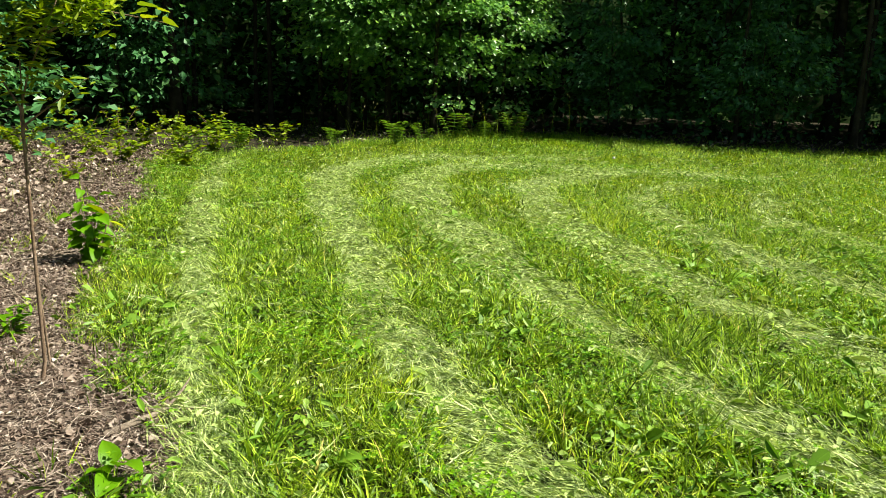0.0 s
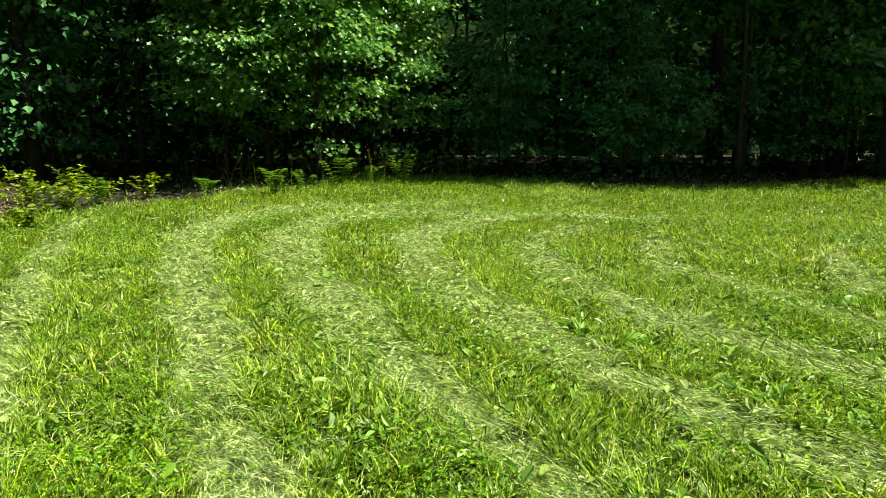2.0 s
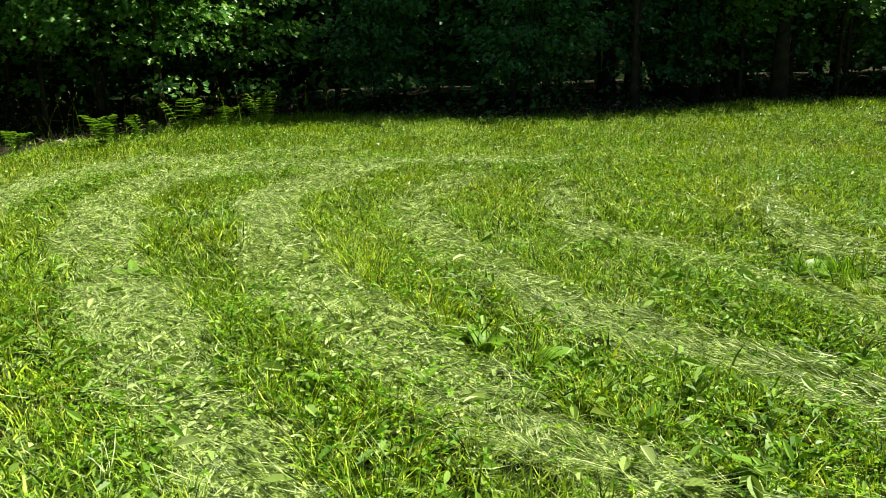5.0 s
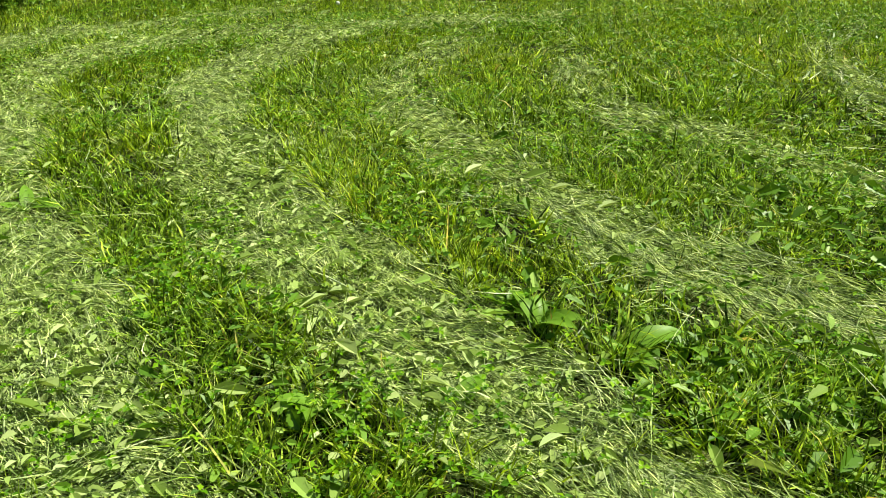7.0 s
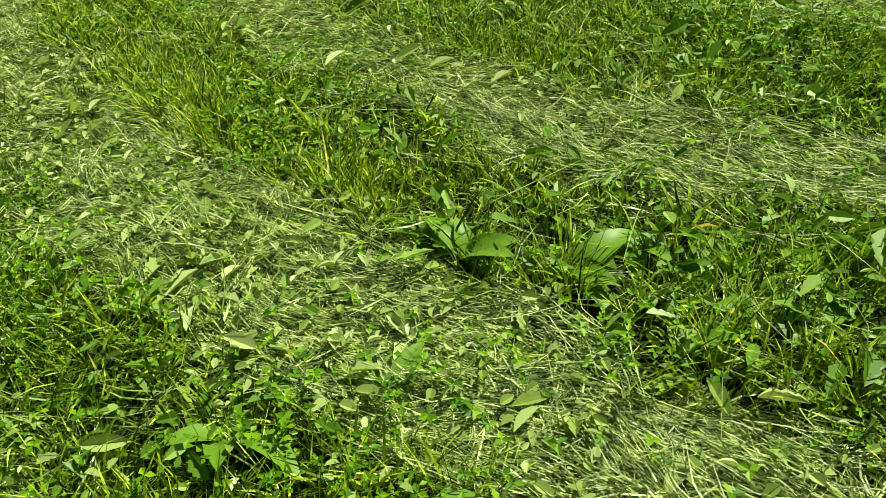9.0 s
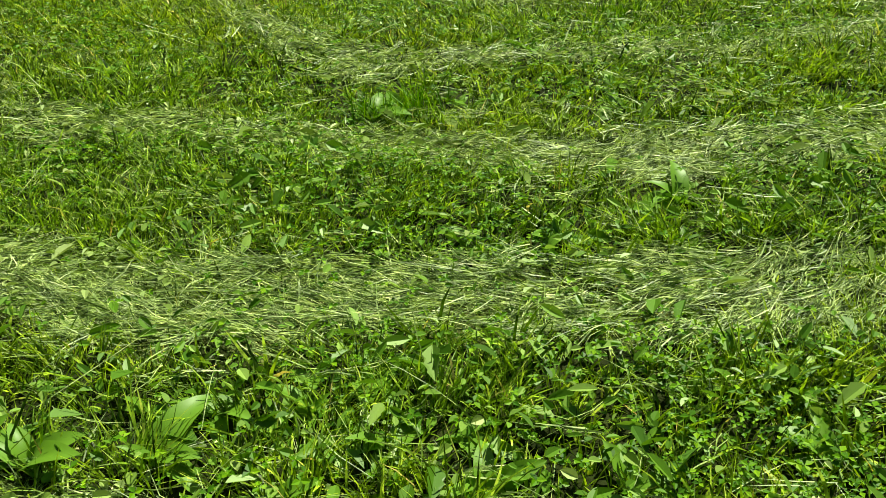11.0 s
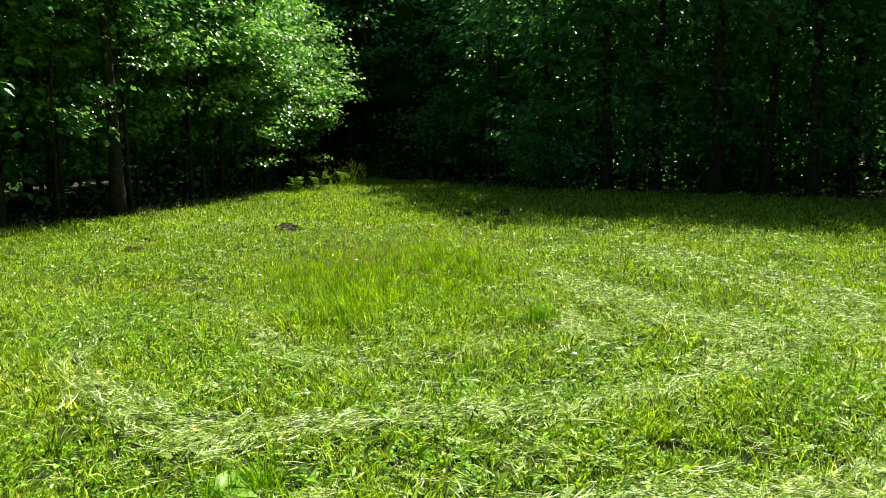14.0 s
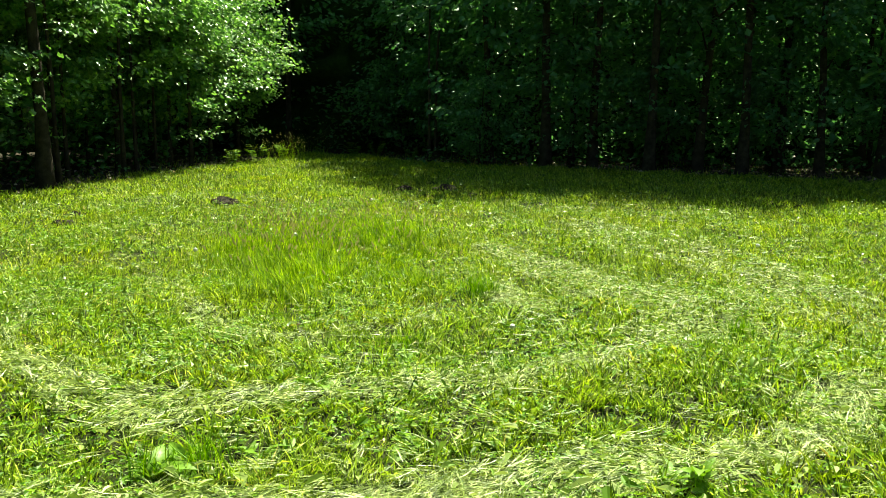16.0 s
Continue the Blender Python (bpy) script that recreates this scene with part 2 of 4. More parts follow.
# ---- the meadow's plan: mown bands of lying grass between strips of standing stubble ----
BANDS = [
    ([(-0.3, 0.9, 0.13), (-0.64, 2.25, 0.13), (-0.81, 3.0, 0.14), (-1.05, 4.15, 0.14), (-1.42, 6.0, 0.17), (-1.9, 8.7, 0.18), (-2.1, 10.6, 0.18)], 0.8),
    ([(1.05, 0.7, 0.2), (0.65, 1.75, 0.2), (0.48, 2.35, 0.17), (0.28, 3.06, 0.17), (0.08, 4.2, 0.17), (-0.04, 5.6, 0.19), (-0.32, 7.2, 0.21), (-0.46, 8.7, 0.29), (-0.33, 10.0, 0.33), (0.69, 11.2, 0.34), (2.0, 11.5, 0.32), (3.3, 11.5, 0.3)], 0.95),
    ([(2.55, 0.8, 0.2), (1.95, 1.6, 0.18), (1.72, 2.3, 0.16), (1.48, 3.06, 0.16), (1.25, 4.1, 0.19), (1.07, 4.9, 0.25), (0.91, 5.8, 0.27), (0.69, 7.2, 0.28), (0.7, 8.6, 0.33), (0.9, 9.7, 0.33), (1.9, 10.5, 0.3), (3.2, 10.4, 0.28)], 1),
    ([(3.6, 1.4, 0.2), (2.73, 2.85, 0.2), (2.42, 3.7, 0.18), (2.17, 4.45, 0.27), (2.01, 5.45, 0.29), (1.9, 6.5, 0.27), (1.94, 7.4, 0.26), (2.12, 8.7, 0.32), (3.2, 9.8, 0.28), (4.2, 10.0, 0.24), (5.4, 9.5, 0.22)], 1),
    ([(5.4, 0.9, 0.24), (4.4, 2.3, 0.22), (3.98, 3.1, 0.21), (3.72, 3.7, 0.2), (3.32, 4.6, 0.24), (3.12, 5.4, 0.22), (3.08, 6.2, 0.23), (3.1, 7.1, 0.24), (3.4, 8.0, 0.24), (4.4, 9.1, 0.22)], 0.85),
    ([(7.0, 1.25, 0.2), (5.75, 2.05, 0.15), (5.35, 2.9, 0.2), (5.0, 3.4, 0.24), (4.72, 3.95, 0.18), (4.6, 4.65, 0.14), (4.44, 5.45, 0.17), (4.2, 6.7, 0.2), (4.6, 7.7, 0.2)], 0.7),
    ([(7.6, 2.4, 0.15), (6.9, 3.0, 0.17), (6.38, 3.55, 0.2), (6.2, 4.0, 0.16), (5.85, 4.75, 0.16), (5.5, 5.3, 0.24), (5.8, 6.0, 0.16), (6.3, 6.9, 0.18), (7.4, 7.6, 0.18)], 0.45),
    ([(7.75, 4.2, 0.12), (7.2, 4.75, 0.16), (6.9, 5.25, 0.16), (7.13, 5.8, 0.16), (7.95, 6.5, 0.16), (9.4, 7.8, 0.16)], 0.36),
    ([(11.2, 4.3, 0.3), (10.4, 3.7, 0.4), (9.2, 2.9, 0.5), (8.4, 2.1, 0.45), (7.8, 2.5, 0.4)], 0.38),
    ([(9.1, 4.0, 0.14), (8.7, 3.75, 0.2), (8.3, 3.45, 0.16)], 0.75),
    ([(13.5, 3.0, 0.5), (12, 2.5, 0.6), (11.2, 1.7, 0.6), (9.5, 1.2, 0.6), (8.1, 1.4, 0.5)], 0.3),
]


def smooth_line(pts, per=7):
    """Points along a soft curve through pts."""
    p = np.array(pts, float)
    q = np.concatenate([[2 * p[0] - p[1]], p, [2 * p[-1] - p[-2]]])
    out = []
    for i in range(1, len(q) - 2):
        for t in np.linspace(0, 1, per, endpoint=False):
            a, b, c, d = q[i - 1:i + 3]
            out.append(0.5 * (2 * b + (c - a) * t + (2 * a - 5 * b + 4 * c - d) * t ** 2 + (3 * b - a - 3 * c + d) * t ** 3))
    out.append(p[-1])
    return np.array(out)


def wobble(xy, scale, seed):
    """Cheap smooth noise, -1 to 1."""
    x, y = xy[:, 0] * scale, xy[:, 1] * scale
    r = np.random.default_rng(seed)
    s = np.zeros(len(xy))
    for k in range(6):
        a, b, c = r.uniform(-2.2, 2.2), r.uniform(-2.2, 2.2), r.uniform(0, 6.28)
        s += np.sin(a * x + b * y + c + 1.3 * np.sin(b * x - a * y + c))
    return s / 3.2


def run_on(p):
    """The band goes on southwards past its first point."""
    (x0, y0, w), (x1, y1, _) = p[0], p[1]
    d = math.hypot(x0 - x1, y0 - y1)
    return [(x0 + (x0 - x1) / d * 3.5, y0 + (y0 - y1) / d * 3.5, w), *p]


LINES = [(smooth_line(run_on(p) if j < 5 else p), k) for j, (p, k) in enumerate(BANDS)]


# the bands on a fine plan, worked out once
CELL, PX0, PY0, PNX, PNY = 0.04, -4.0, -4.5, 470, 430
band_plan = np.zeros((PNY, PNX))
head_plan = np.tile([0.0, 1.0], (PNY, PNX, 1))
for line, strength in LINES:
    for step, (a, b) in enumerate(zip(line[:-1], line[1:])):
        half, a, b = (a[2] + b[2]) / 2, a[:2], b[:2]
        fade = np.interp(step / len(line), [0, 0.74, 1], [1, 1, 0.35])
        lo, hi = np.minimum(a, b) - half - 0.15, np.maximum(a, b) + half + 0.15
        i0, i1 = max(int((lo[0] - PX0) / CELL), 0), min(int((hi[0] - PX0) / CELL) + 2, PNX)
        j0, j1 = max(int((lo[1] - PY0) / CELL), 0), min(int((hi[1] - PY0) / CELL) + 2, PNY)
        if i1 <= i0 or j1 <= j0:
            continue
        qx, qy = np.meshgrid(PX0 + CELL * np.arange(i0, i1), PY0 + CELL * np.arange(j0, j1))
        ab = b - a
        t = np.clip(((qx - a[0]) * ab[0] + (qy - a[1]) * ab[1]) / (ab @ ab), 0, 1)
        d = np.hypot(qx - a[0] - t * ab[0], qy - a[1] - t * ab[1])
        v = strength * fade * np.clip((half + 0.04 - d) / 0.08, 0, 1)
        old = band_plan[j0:j1, i0:i1]
        head_plan[j0:j1, i0:i1] = np.where((v > old)[..., None], ab / np.linalg.norm(ab), head_plan[j0:j1, i0:i1])
        band_plan[j0:j1, i0:i1] = np.maximum(v, old)


def lying(xy):
    """How far each place lies within a band of cut grass (0 to 1), and the band's heading there."""
    rough = xy + 0.05 * np.stack([wobble(xy, 4.0, 15), wobble(xy, 4.0, 16)], 1) + 0.03 * np.stack([wobble(xy, 13.0, 25), wobble(xy, 13.0, 26)], 1)
    i = np.clip(np.round((rough[:, 0] - PX0) / CELL).astype(int), 0, PNX - 1)
    j = np.clip(np.round((rough[:, 1] - PY0) / CELL).astype(int), 0, PNY - 1)
    patchy = np.clip(1.0 + 0.35 * wobble(xy, 2.6, 17) + 0.3 * wobble(xy, 5.5, 18), 0.4, 1.0)
    return band_plan[j, i] * patchy, head_plan[j, i]


ISLAND = (10.4, 6.0)


def island(xy):
    """The uncut patch in the middle: 1 inside."""
    u = ((xy[:, 0] - ISLAND[0]) * 0.96 + (xy[:, 1] - ISLAND[1]) * 0.28) / 2.9
    v = (-(xy[:, 0] - ISLAND[0]) * 0.28 + (xy[:, 1] - ISLAND[1]) * 0.96) / 1.5
    return np.clip((1.12 - np.hypot(u, v) + 0.18 * wobble(xy, 1.6, 5)) / 0.5, 0, 1)


def litter_zone(xy):
    """The bare strip of dead leaves beside the wood in the west: 1 inside."""
    edge = np.interp(xy[:, 1], [-2, 1.8, 2.4, 3.1, 4.3, 6.2, 8.5, 10, 11.6, 14], [-0.5, -0.62, -0.9, -1.2, -1.62, -2.05, -2.5, -2.95, -3.1, -3.2])
    return np.clip((edge - xy[:, 0] + 0.15 * wobble(xy, 3.0, 9)) / 0.3, 0, 1)


def north_edge(x):
    """Where the meadow ends at the northern wood."""
    return np.interp(x, [-8, -3.2, -1.6, -0.6, 0.5, 1.6, 2.4, 4.0, 5.8, 7.0, 9.0, 12.0, 16.0, 20.0, 24.0, 26.5, 28.5, 32.0],
                     [10.4, 11.2, 12.0, 12.9, 14.3, 15.4, 16.2, 16.1, 14.7, 13.4, 13.5, 13.9, 13.6, 13.6, 13.4, 13.3, 13.2, 13.0])


def wood_zone(xy):
    """Inside the woods that close the meadow: 1 inside."""
    east = np.interp(xy[:, 1], [-12, -2, 2, 6, 9, 11, 13, 15], [23.0, 23.8, 24.4, 25.4, 27.0, 29.0, 30.0, 30.0])
    return np.clip(np.maximum(xy[:, 1] - north_edge(xy[:, 0]), xy[:, 0] - east) + 0.25 * wobble(xy, 1.2, 3), 0, 1)


def ground_height(xy):
    return 0.018 * wobble(xy, 1.7, 21) + 0.035 * wobble(xy, 0.35, 22) * np.clip((np.hypot(xy[:, 0] - 1, xy[:, 1] - 1) - 4) / 6, 0, 1)


def in_view(xy):
    """The stretch of the plan that the walk overlooks."""
    x, y = xy[:, 0], xy[:, 1]
    return (y > np.minimum(0.7, 2.3 - 0.42 * (x - 1.8))) & (x > -0.5 - 0.47 * (y + 1.1))


def from_walk(xy):
    """Distance from the line of the walk, (0.2, -1) to (1.8, 3.1)."""
    a, b = np.array([0.2, -1.0]), np.array([1.8, 3.1])
    t = np.clip(((xy - a) @ (b - a)) / ((b - a) @ (b - a)), 0, 1)
    return np.linalg.norm(xy - (a + t[:, None] * (b - a)), axis=1)


def scatter(density, x0, x1, y0, y1):
    n = int(density * (x1 - x0) * (y1 - y0))
    return np.stack([RNG.uniform(x0, x1, n), RNG.uniform(y0, y1, n)], 1)


def on_ground(xy, lift=0.0):
    return np.concatenate([xy, (ground_height(xy) + lift)[:, None]], 1)


# ---- ground ----
gx = np.concatenate([np.linspace(-400, -30, 8)[:-1], np.linspace(-30, -6, 13)[:-1], np.linspace(-6, 16, 141)[:-1], np.linspace(16, 40, 41)[:-1], np.linspace(40, 400, 9)])
gy = np.concatenate([np.linspace(-400, -20, 8)[:-1], np.linspace(-20, -2, 12)[:-1], np.linspace(-2, 18, 129)[:-1], np.linspace(18, 40, 23)[:-1], np.linspace(40, 400, 9)])
X, Y = np.meshgrid(gx, gy)
gxy = np.stack([X.ravel(), Y.ravel()], 1)
gi = np.arange(len(gxy)).reshape(X.shape)
gf = np.stack([gi[:-1, :-1].ravel(), gi[:-1, 1:].ravel(), gi[1:, 1:].ravel(), gi[1:, :-1].ravel()], 1)
ground = mesh_part("ground", on_ground(gxy), gf, M_SOIL, None, "dark soil and thatch under a mown meadow", True)
tagged(ground, category="ground", kind="structure")
# leaf-strewn soil towards the woods; inside, dark humus with shade put into its colour
zone = np.maximum(litter_zone(gxy), wood_zone(gxy))
ground.data.materials.append(M_EARTH)
face_zone = zone[gf].mean(1)
ground.data.materials.append(M_THATCH)
ground.data.materials.append(M_MOLE_AND_WOODSHADE)
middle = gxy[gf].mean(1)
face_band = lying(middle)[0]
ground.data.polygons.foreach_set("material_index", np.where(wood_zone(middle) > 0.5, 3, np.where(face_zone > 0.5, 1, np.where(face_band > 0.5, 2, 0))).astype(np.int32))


# ---- grass ----
def stand_here(xy, fine):
    """Chance that stubble stands at each place: strips between the bands, thin and thick by turns."""
    band, _ = lying(xy)
    litter = np.maximum(litter_zone(xy), wood_zone(xy))
    rim = lying(xy - [0.12, 0.0])[0] * (1 - band)
    thick = 0.74 + 0.35 * rim + 0.25 * wobble(xy, 3.1, 31) + 0.4 * wobble(xy, 9.0, 32) + 0.4 * wobble(xy, fine, 35)
    return np.clip(thick, 0.1, 1) * (1 - 0.9 * np.clip(band * 1.25, 0, 1)) * (1 - 0.97 * litter) * (1 - 0.5 * island(xy)), band


def grass_tufts(lo, hi, density, width, segments, per=12, radius=0.026):
    """Standing stubble in small fans of blades, between two distances from the walk."""
    c = scatter(density / per, -9, 27, 0.0 if lo < 5 else -6, 17)
    d = from_walk(c)
    c = c[(d >= lo) & (d < hi) & in_view(c)]
    chance, band = stand_here(c, 30.0)
    keep = RNG.random(len(c)) < chance
    c, band = c[keep], band[keep]
    k = len(c)
    hump = np.clip(1 + 0.3 * wobble(c, 2.3, 33) + 0.35 * wobble(c, 9.0, 32) + 0.25 * wobble(c, 30.0, 35), 0.4, 1.8)
    tall = RNG.uniform(0.065, 0.14, k) * hump * (1 - 0.55 * band) * np.interp(c[:, 0], [3.5, 5.0], [1.0, 0.85])
    rim = lying(c - [0.12, 0.0])[0] * (1 - band)
    tall *= 1 + 0.4 * rim
    way = 2.4 * wobble(c, 1.4, 36) + RNG.normal(0, 0.9, k)
    lean = np.clip(RNG.normal(0.35, 0.3, k), 0, 1)
    c, tall, way, lean = (np.repeat(v, per, 0) for v in (c, tall, way, lean))
    n = len(c)
    off = RNG.normal(0, radius, (n, 2))
    out = np.stack([np.cos(way), np.sin(way)], 1) * lean[:, None] * 1.4 + off / radius * 0.8
    heading = np.arctan2(out[:, 1], out[:, 0]) + RNG.normal(0, 0.35, n)
    rise = np.clip(RNG.normal(1.22, 0.22, n) - 0.55 * lean, 0.15, 1.55)
    return ribbons(on_ground(c + off, -0.005), heading, rise, tall * RNG.uniform(0.55, 1.25, n), width * RNG.uniform(0.55, 1.5, n), RNG.uniform(0.1, 1.3, n), RNG.normal(0, 0.4, n), segments)


def grass_level(lo, hi, density, width, height=1.0):
    """Plain upright blades farther off."""
    xy = scatter(density, -9, 31, -6, 17)
    d = from_walk(xy)
    xy = xy[(d >= lo) & (d < hi) & in_view(xy)]
    chance, band = stand_here(xy, 11.0)
    keep = RNG.random(len(xy)) < np.clip(chance * 1.25, 0, 1)
    xy, band = xy[keep], band[keep]
    n = len(xy)
    hump = np.clip(1 + 0.28 * wobble(xy, 2.3, 33) + 0.3 * wobble(xy, 9.0, 32) + 0.35 * wobble(xy, 13.0, 35), 0.35, 1.8)
    length = RNG.uniform(0.055, 0.125, n) * hump * (1 - 0.5 * band) * height
    heading = 2.4 * wobble(xy, 1.4, 36) + RNG.normal(0, 1.2, n)
    return ribbons(on_ground(xy, -0.005), heading, np.clip(RNG.normal(0.82, 0.33, n), 0.1, 1.5), length, width * RNG.uniform(0.6, 1.35, n), RNG.uniform(0, 0.8, n), RNG.normal(0, 0.3, n), 1)


def hay_wisps(lo, hi, density, width, length, segments, per=10, cross=0.16, lift=0.035):
    """Cut grass lying in the bands in wisps combed along them, some across; a thin strew between."""
    c = scatter(density / per, -5, 16, 0.0, 12.5)
    d = from_walk(c)
    c = c[(d >= lo) & (d < hi) & in_view(c)]
    band, head = lying(c)
    keep = RNG.random(len(c)) < np.clip(band, 0.035, 1) * (1 - litter_zone(c) * 0.9) * (1 - island(c)) * np.clip(0.8 + 0.45 * wobble(c, 24.0, 46), 0.15, 1)
    c, band, head = c[keep], band[keep], head[keep]
    k = len(c)
    way = np.arctan2(head[:, 1], head[:, 0]) + 0.3 + 0.35 * wobble(c, 1.9, 41) + RNG.normal(0, 0.3, k) + np.where(RNG.random(k) < cross, RNG.normal(0, 1.2, k), 0) + np.where(RNG.random(k) < 0.35, np.pi, 0)
    pile = RNG.uniform(0.0, 1.0, k) ** 1.5 * lift * np.clip(0.9 + 0.6 * wobble(c, 9.0, 46), 0.1, 1.7) + 0.004 + 0.035 * (1 - band)
    tilt, turn = RNG.normal(0.05, 0.11, k), RNG.normal(0, 0.5, k)
    c, way, pile, tilt, turn = (np.repeat(v, per, 0) for v in (c, way, pile, tilt, turn))
    n = len(c)
    reach = length * 0.3
    along, beside = RNG.normal(0, reach, n), RNG.normal(0, 0.016, n)
    heading = way + RNG.normal(0, 0.2, n)
    xy = c + np.stack([np.cos(way) * along - np.sin(way) * beside, np.sin(way) * along + np.cos(way) * beside], 1)
    size = length * RNG.uniform(0.35, 1.5, n)
    return ribbons(on_ground(xy, pile + RNG.uniform(0, 0.012, n)), heading, tilt + RNG.normal(0.02, 0.12, n), size, width * RNG.uniform(0.5, 1.5, n), RNG.normal(0.1, 0.3, n), turn + RNG.normal(0, 0.35, n), segments)


def hay_bits(lo, hi, density, width, length):
    """Short chopped bits lying every way under and among the wisps."""
    xy = scatter(density, -5, 16, 0.0, 12.5)
    d = from_walk(xy)
    xy = xy[(d >= lo) & (d < hi) & in_view(xy)]
    band, head = lying(xy)
    xy = xy[RNG.random(len(xy)) < np.clip(band, 0.03, 1) * (1 - litter_zone(xy)) * (1 - island(xy)) * np.clip(0.75 + 0.5 * wobble(xy, 19.0, 47), 0.1, 1)]
    n = len(xy)
    return ribbons(on_ground(xy, RNG.uniform(0.002, 0.022, n)), RNG.uniform(0, 6.28, n), RNG.normal(0.12, 0.25, n), length * RNG.uniform(0.5, 1.6, n), width * RNG.uniform(0.6, 1.6, n), RNG.normal(0, 0.3, n), RNG.normal(0, 0.5, n), 1)


def outer_grass(density, x0, x1, y0, y1, width, pale):
    """Coarser grass on the stretches that the walk never looks at."""
    xy = scatter(density, x0, x1, y0, y1)
    xy = xy[~in_view(xy) & (np.maximum(litter_zone(xy), wood_zone(xy)) < 0.5)]
    band, head = lying(xy)
    xy = xy[(RNG.random(len(xy)) < band) == pale]
    n = len(xy)
    a = RNG.uniform(0, 6.28, n)
    return blades(on_ground(xy, 0.01), np.stack([np.cos(a), np.sin(a), 0 * a], 1), np.clip(RNG.normal(0.08 if pale else 0.65, 0.15, n), 0, 1), RNG.uniform(0.08, 0.16, n), np.full(n, width), 1)


def stuff(name, sets, material, label, category):
    ob = mesh_part(name, *join(*sets), material, None, label)
    return tagged(ob, category=category, kind="stuff")


def broad_tufts(n, x0, x1, y0, y1):
    """Clumps of wider, longer blades here and there in the strips."""
    c = np.stack([RNG.uniform(x0, x1, n), RNG.uniform(y0, y1, n)], 1)
    c = c[(lying(c)[0] < 0.2) & in_view(c) & (litter_zone(c) < 0.1)]
    k = 18
    xy = np.repeat(c, k, 0) + RNG.normal(0, 0.03, (k * len(c), 2))
    m = len(xy)
    return ribbons(on_ground(xy), RNG.uniform(0, 6.28, m), np.clip(RNG.normal(1.0, 0.3, m), 0.2, 1.5), RNG.uniform(0.08, 0.2, m), RNG.uniform(0.006, 0.013, m), RNG.uniform(0.2, 1.6, m), RNG.normal(0, 0.5, m), 3)


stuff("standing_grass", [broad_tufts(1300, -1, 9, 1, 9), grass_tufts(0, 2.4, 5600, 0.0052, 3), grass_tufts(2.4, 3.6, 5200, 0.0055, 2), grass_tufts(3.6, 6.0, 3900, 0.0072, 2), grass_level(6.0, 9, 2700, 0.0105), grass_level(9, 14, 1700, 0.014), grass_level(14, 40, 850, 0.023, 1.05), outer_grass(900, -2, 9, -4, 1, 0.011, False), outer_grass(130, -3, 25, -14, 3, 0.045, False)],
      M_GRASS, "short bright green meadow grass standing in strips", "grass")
stuff("cut_grass", [hay_bits(0, 4, 14000, 0.0046, 0.036), hay_wisps(0, 3.4, 10500, 0.0034, 0.14, 2, 9, 0.25), hay_bits(4, 9, 7000, 0.0072, 0.044), hay_wisps(3.4, 5.5, 9000, 0.0042, 0.13, 2, 10, 0.25), hay_wisps(5.5, 9, 6500, 0.0045, 0.10, 1, 10, 0.5), hay_bits(9, 18, 4500, 0.010, 0.045), hay_wisps(9, 20, 3600, 0.0065, 0.10, 1, 10, 0.5), outer_grass(2200, -2, 9, -4, 1, 0.007, True)],
      M_CUT, "pale cut grass lying combed in curved bands", "cut grass")


def chopped_leaves(lo, hi, density, size, shape):
    """Bits of broad weed leaves lying about on the cut bands."""
    xy = scatter(density, -3, 16, 0.3, 11.5)
    d = from_walk(xy)
    xy = xy[(d >= lo) & (d < hi) & in_view(xy)]
    band, _ = lying(xy)
    keep = RNG.random(len(xy)) < np.clip(0.12 + band, 0, 1) * np.clip(0.42 + 0.6 * wobble(xy, 1.3, 45) + 1.4 * np.exp(-((xy[:, 0] - 1.9) ** 2 + (xy[:, 1] - 4.4) ** 2) / 0.3), 0.06, 1) * (1 - litter_zone(xy))
    xy, band = xy[keep], band[keep]
    n = len(xy)
    a = RNG.uniform(0, 6.28, n)
    p = on_ground(xy, 0.02 + RNG.uniform(0.0, 0.05, n) + 0.06 * (1 - band) * RNG.random(n))
    nrm = unit(np.stack([RNG.normal(0, 0.35, n), RNG.normal(0, 0.35, n), np.ones(n)], 1))
    return leaves(p, np.stack([np.cos(a), np.sin(a), RNG.normal(0, 0.2, n)], 1), nrm, size * RNG.uniform(0.45, 1.5, n) ** 1.3, shape, 0.4)


stuff("cut_broad_leaves", [chopped_leaves(0, 4, 85, 0.075, "long"), chopped_leaves(0, 4, 45, 0.070, "toothed"), chopped_leaves(0, 4, 850, 0.028, "oval"), chopped_leaves(4, 9, 420, 0.034, "oval"), chopped_leaves(9, 16, 90, 0.045, "kite")],
      M_FALLEN, "pale cut weed leaves lying on the mown bands", "cut leaves")


def loose_stalks(density, lo, hi, width):
    """Long pale stalks strewn over strips and bands."""
    xy = scatter(density, -1.5, 10, 0.8, 10)
    d = from_walk(xy)
    xy = xy[(d >= lo) & (d < hi) & in_view(xy) & (litter_zone(xy) < 0.3)]
    n = len(xy)
    return ribbons(on_ground(xy, RNG.uniform(0.03, 0.09, n)), RNG.uniform(0, 6.28, n), RNG.normal(0.15, 0.3, n), RNG.uniform(0.16, 0.4, n), np.full(n, width), RNG.normal(0.15, 0.3, n), RNG.normal(0, 0.4, n), 3)


stuff("loose_stalks", [loose_stalks(26, 0, 4, 0.0026), loose_stalks(18, 4, 8, 0.004)], M_CUT, "long pale grass stalks strewn over the mown meadow", "stalks")


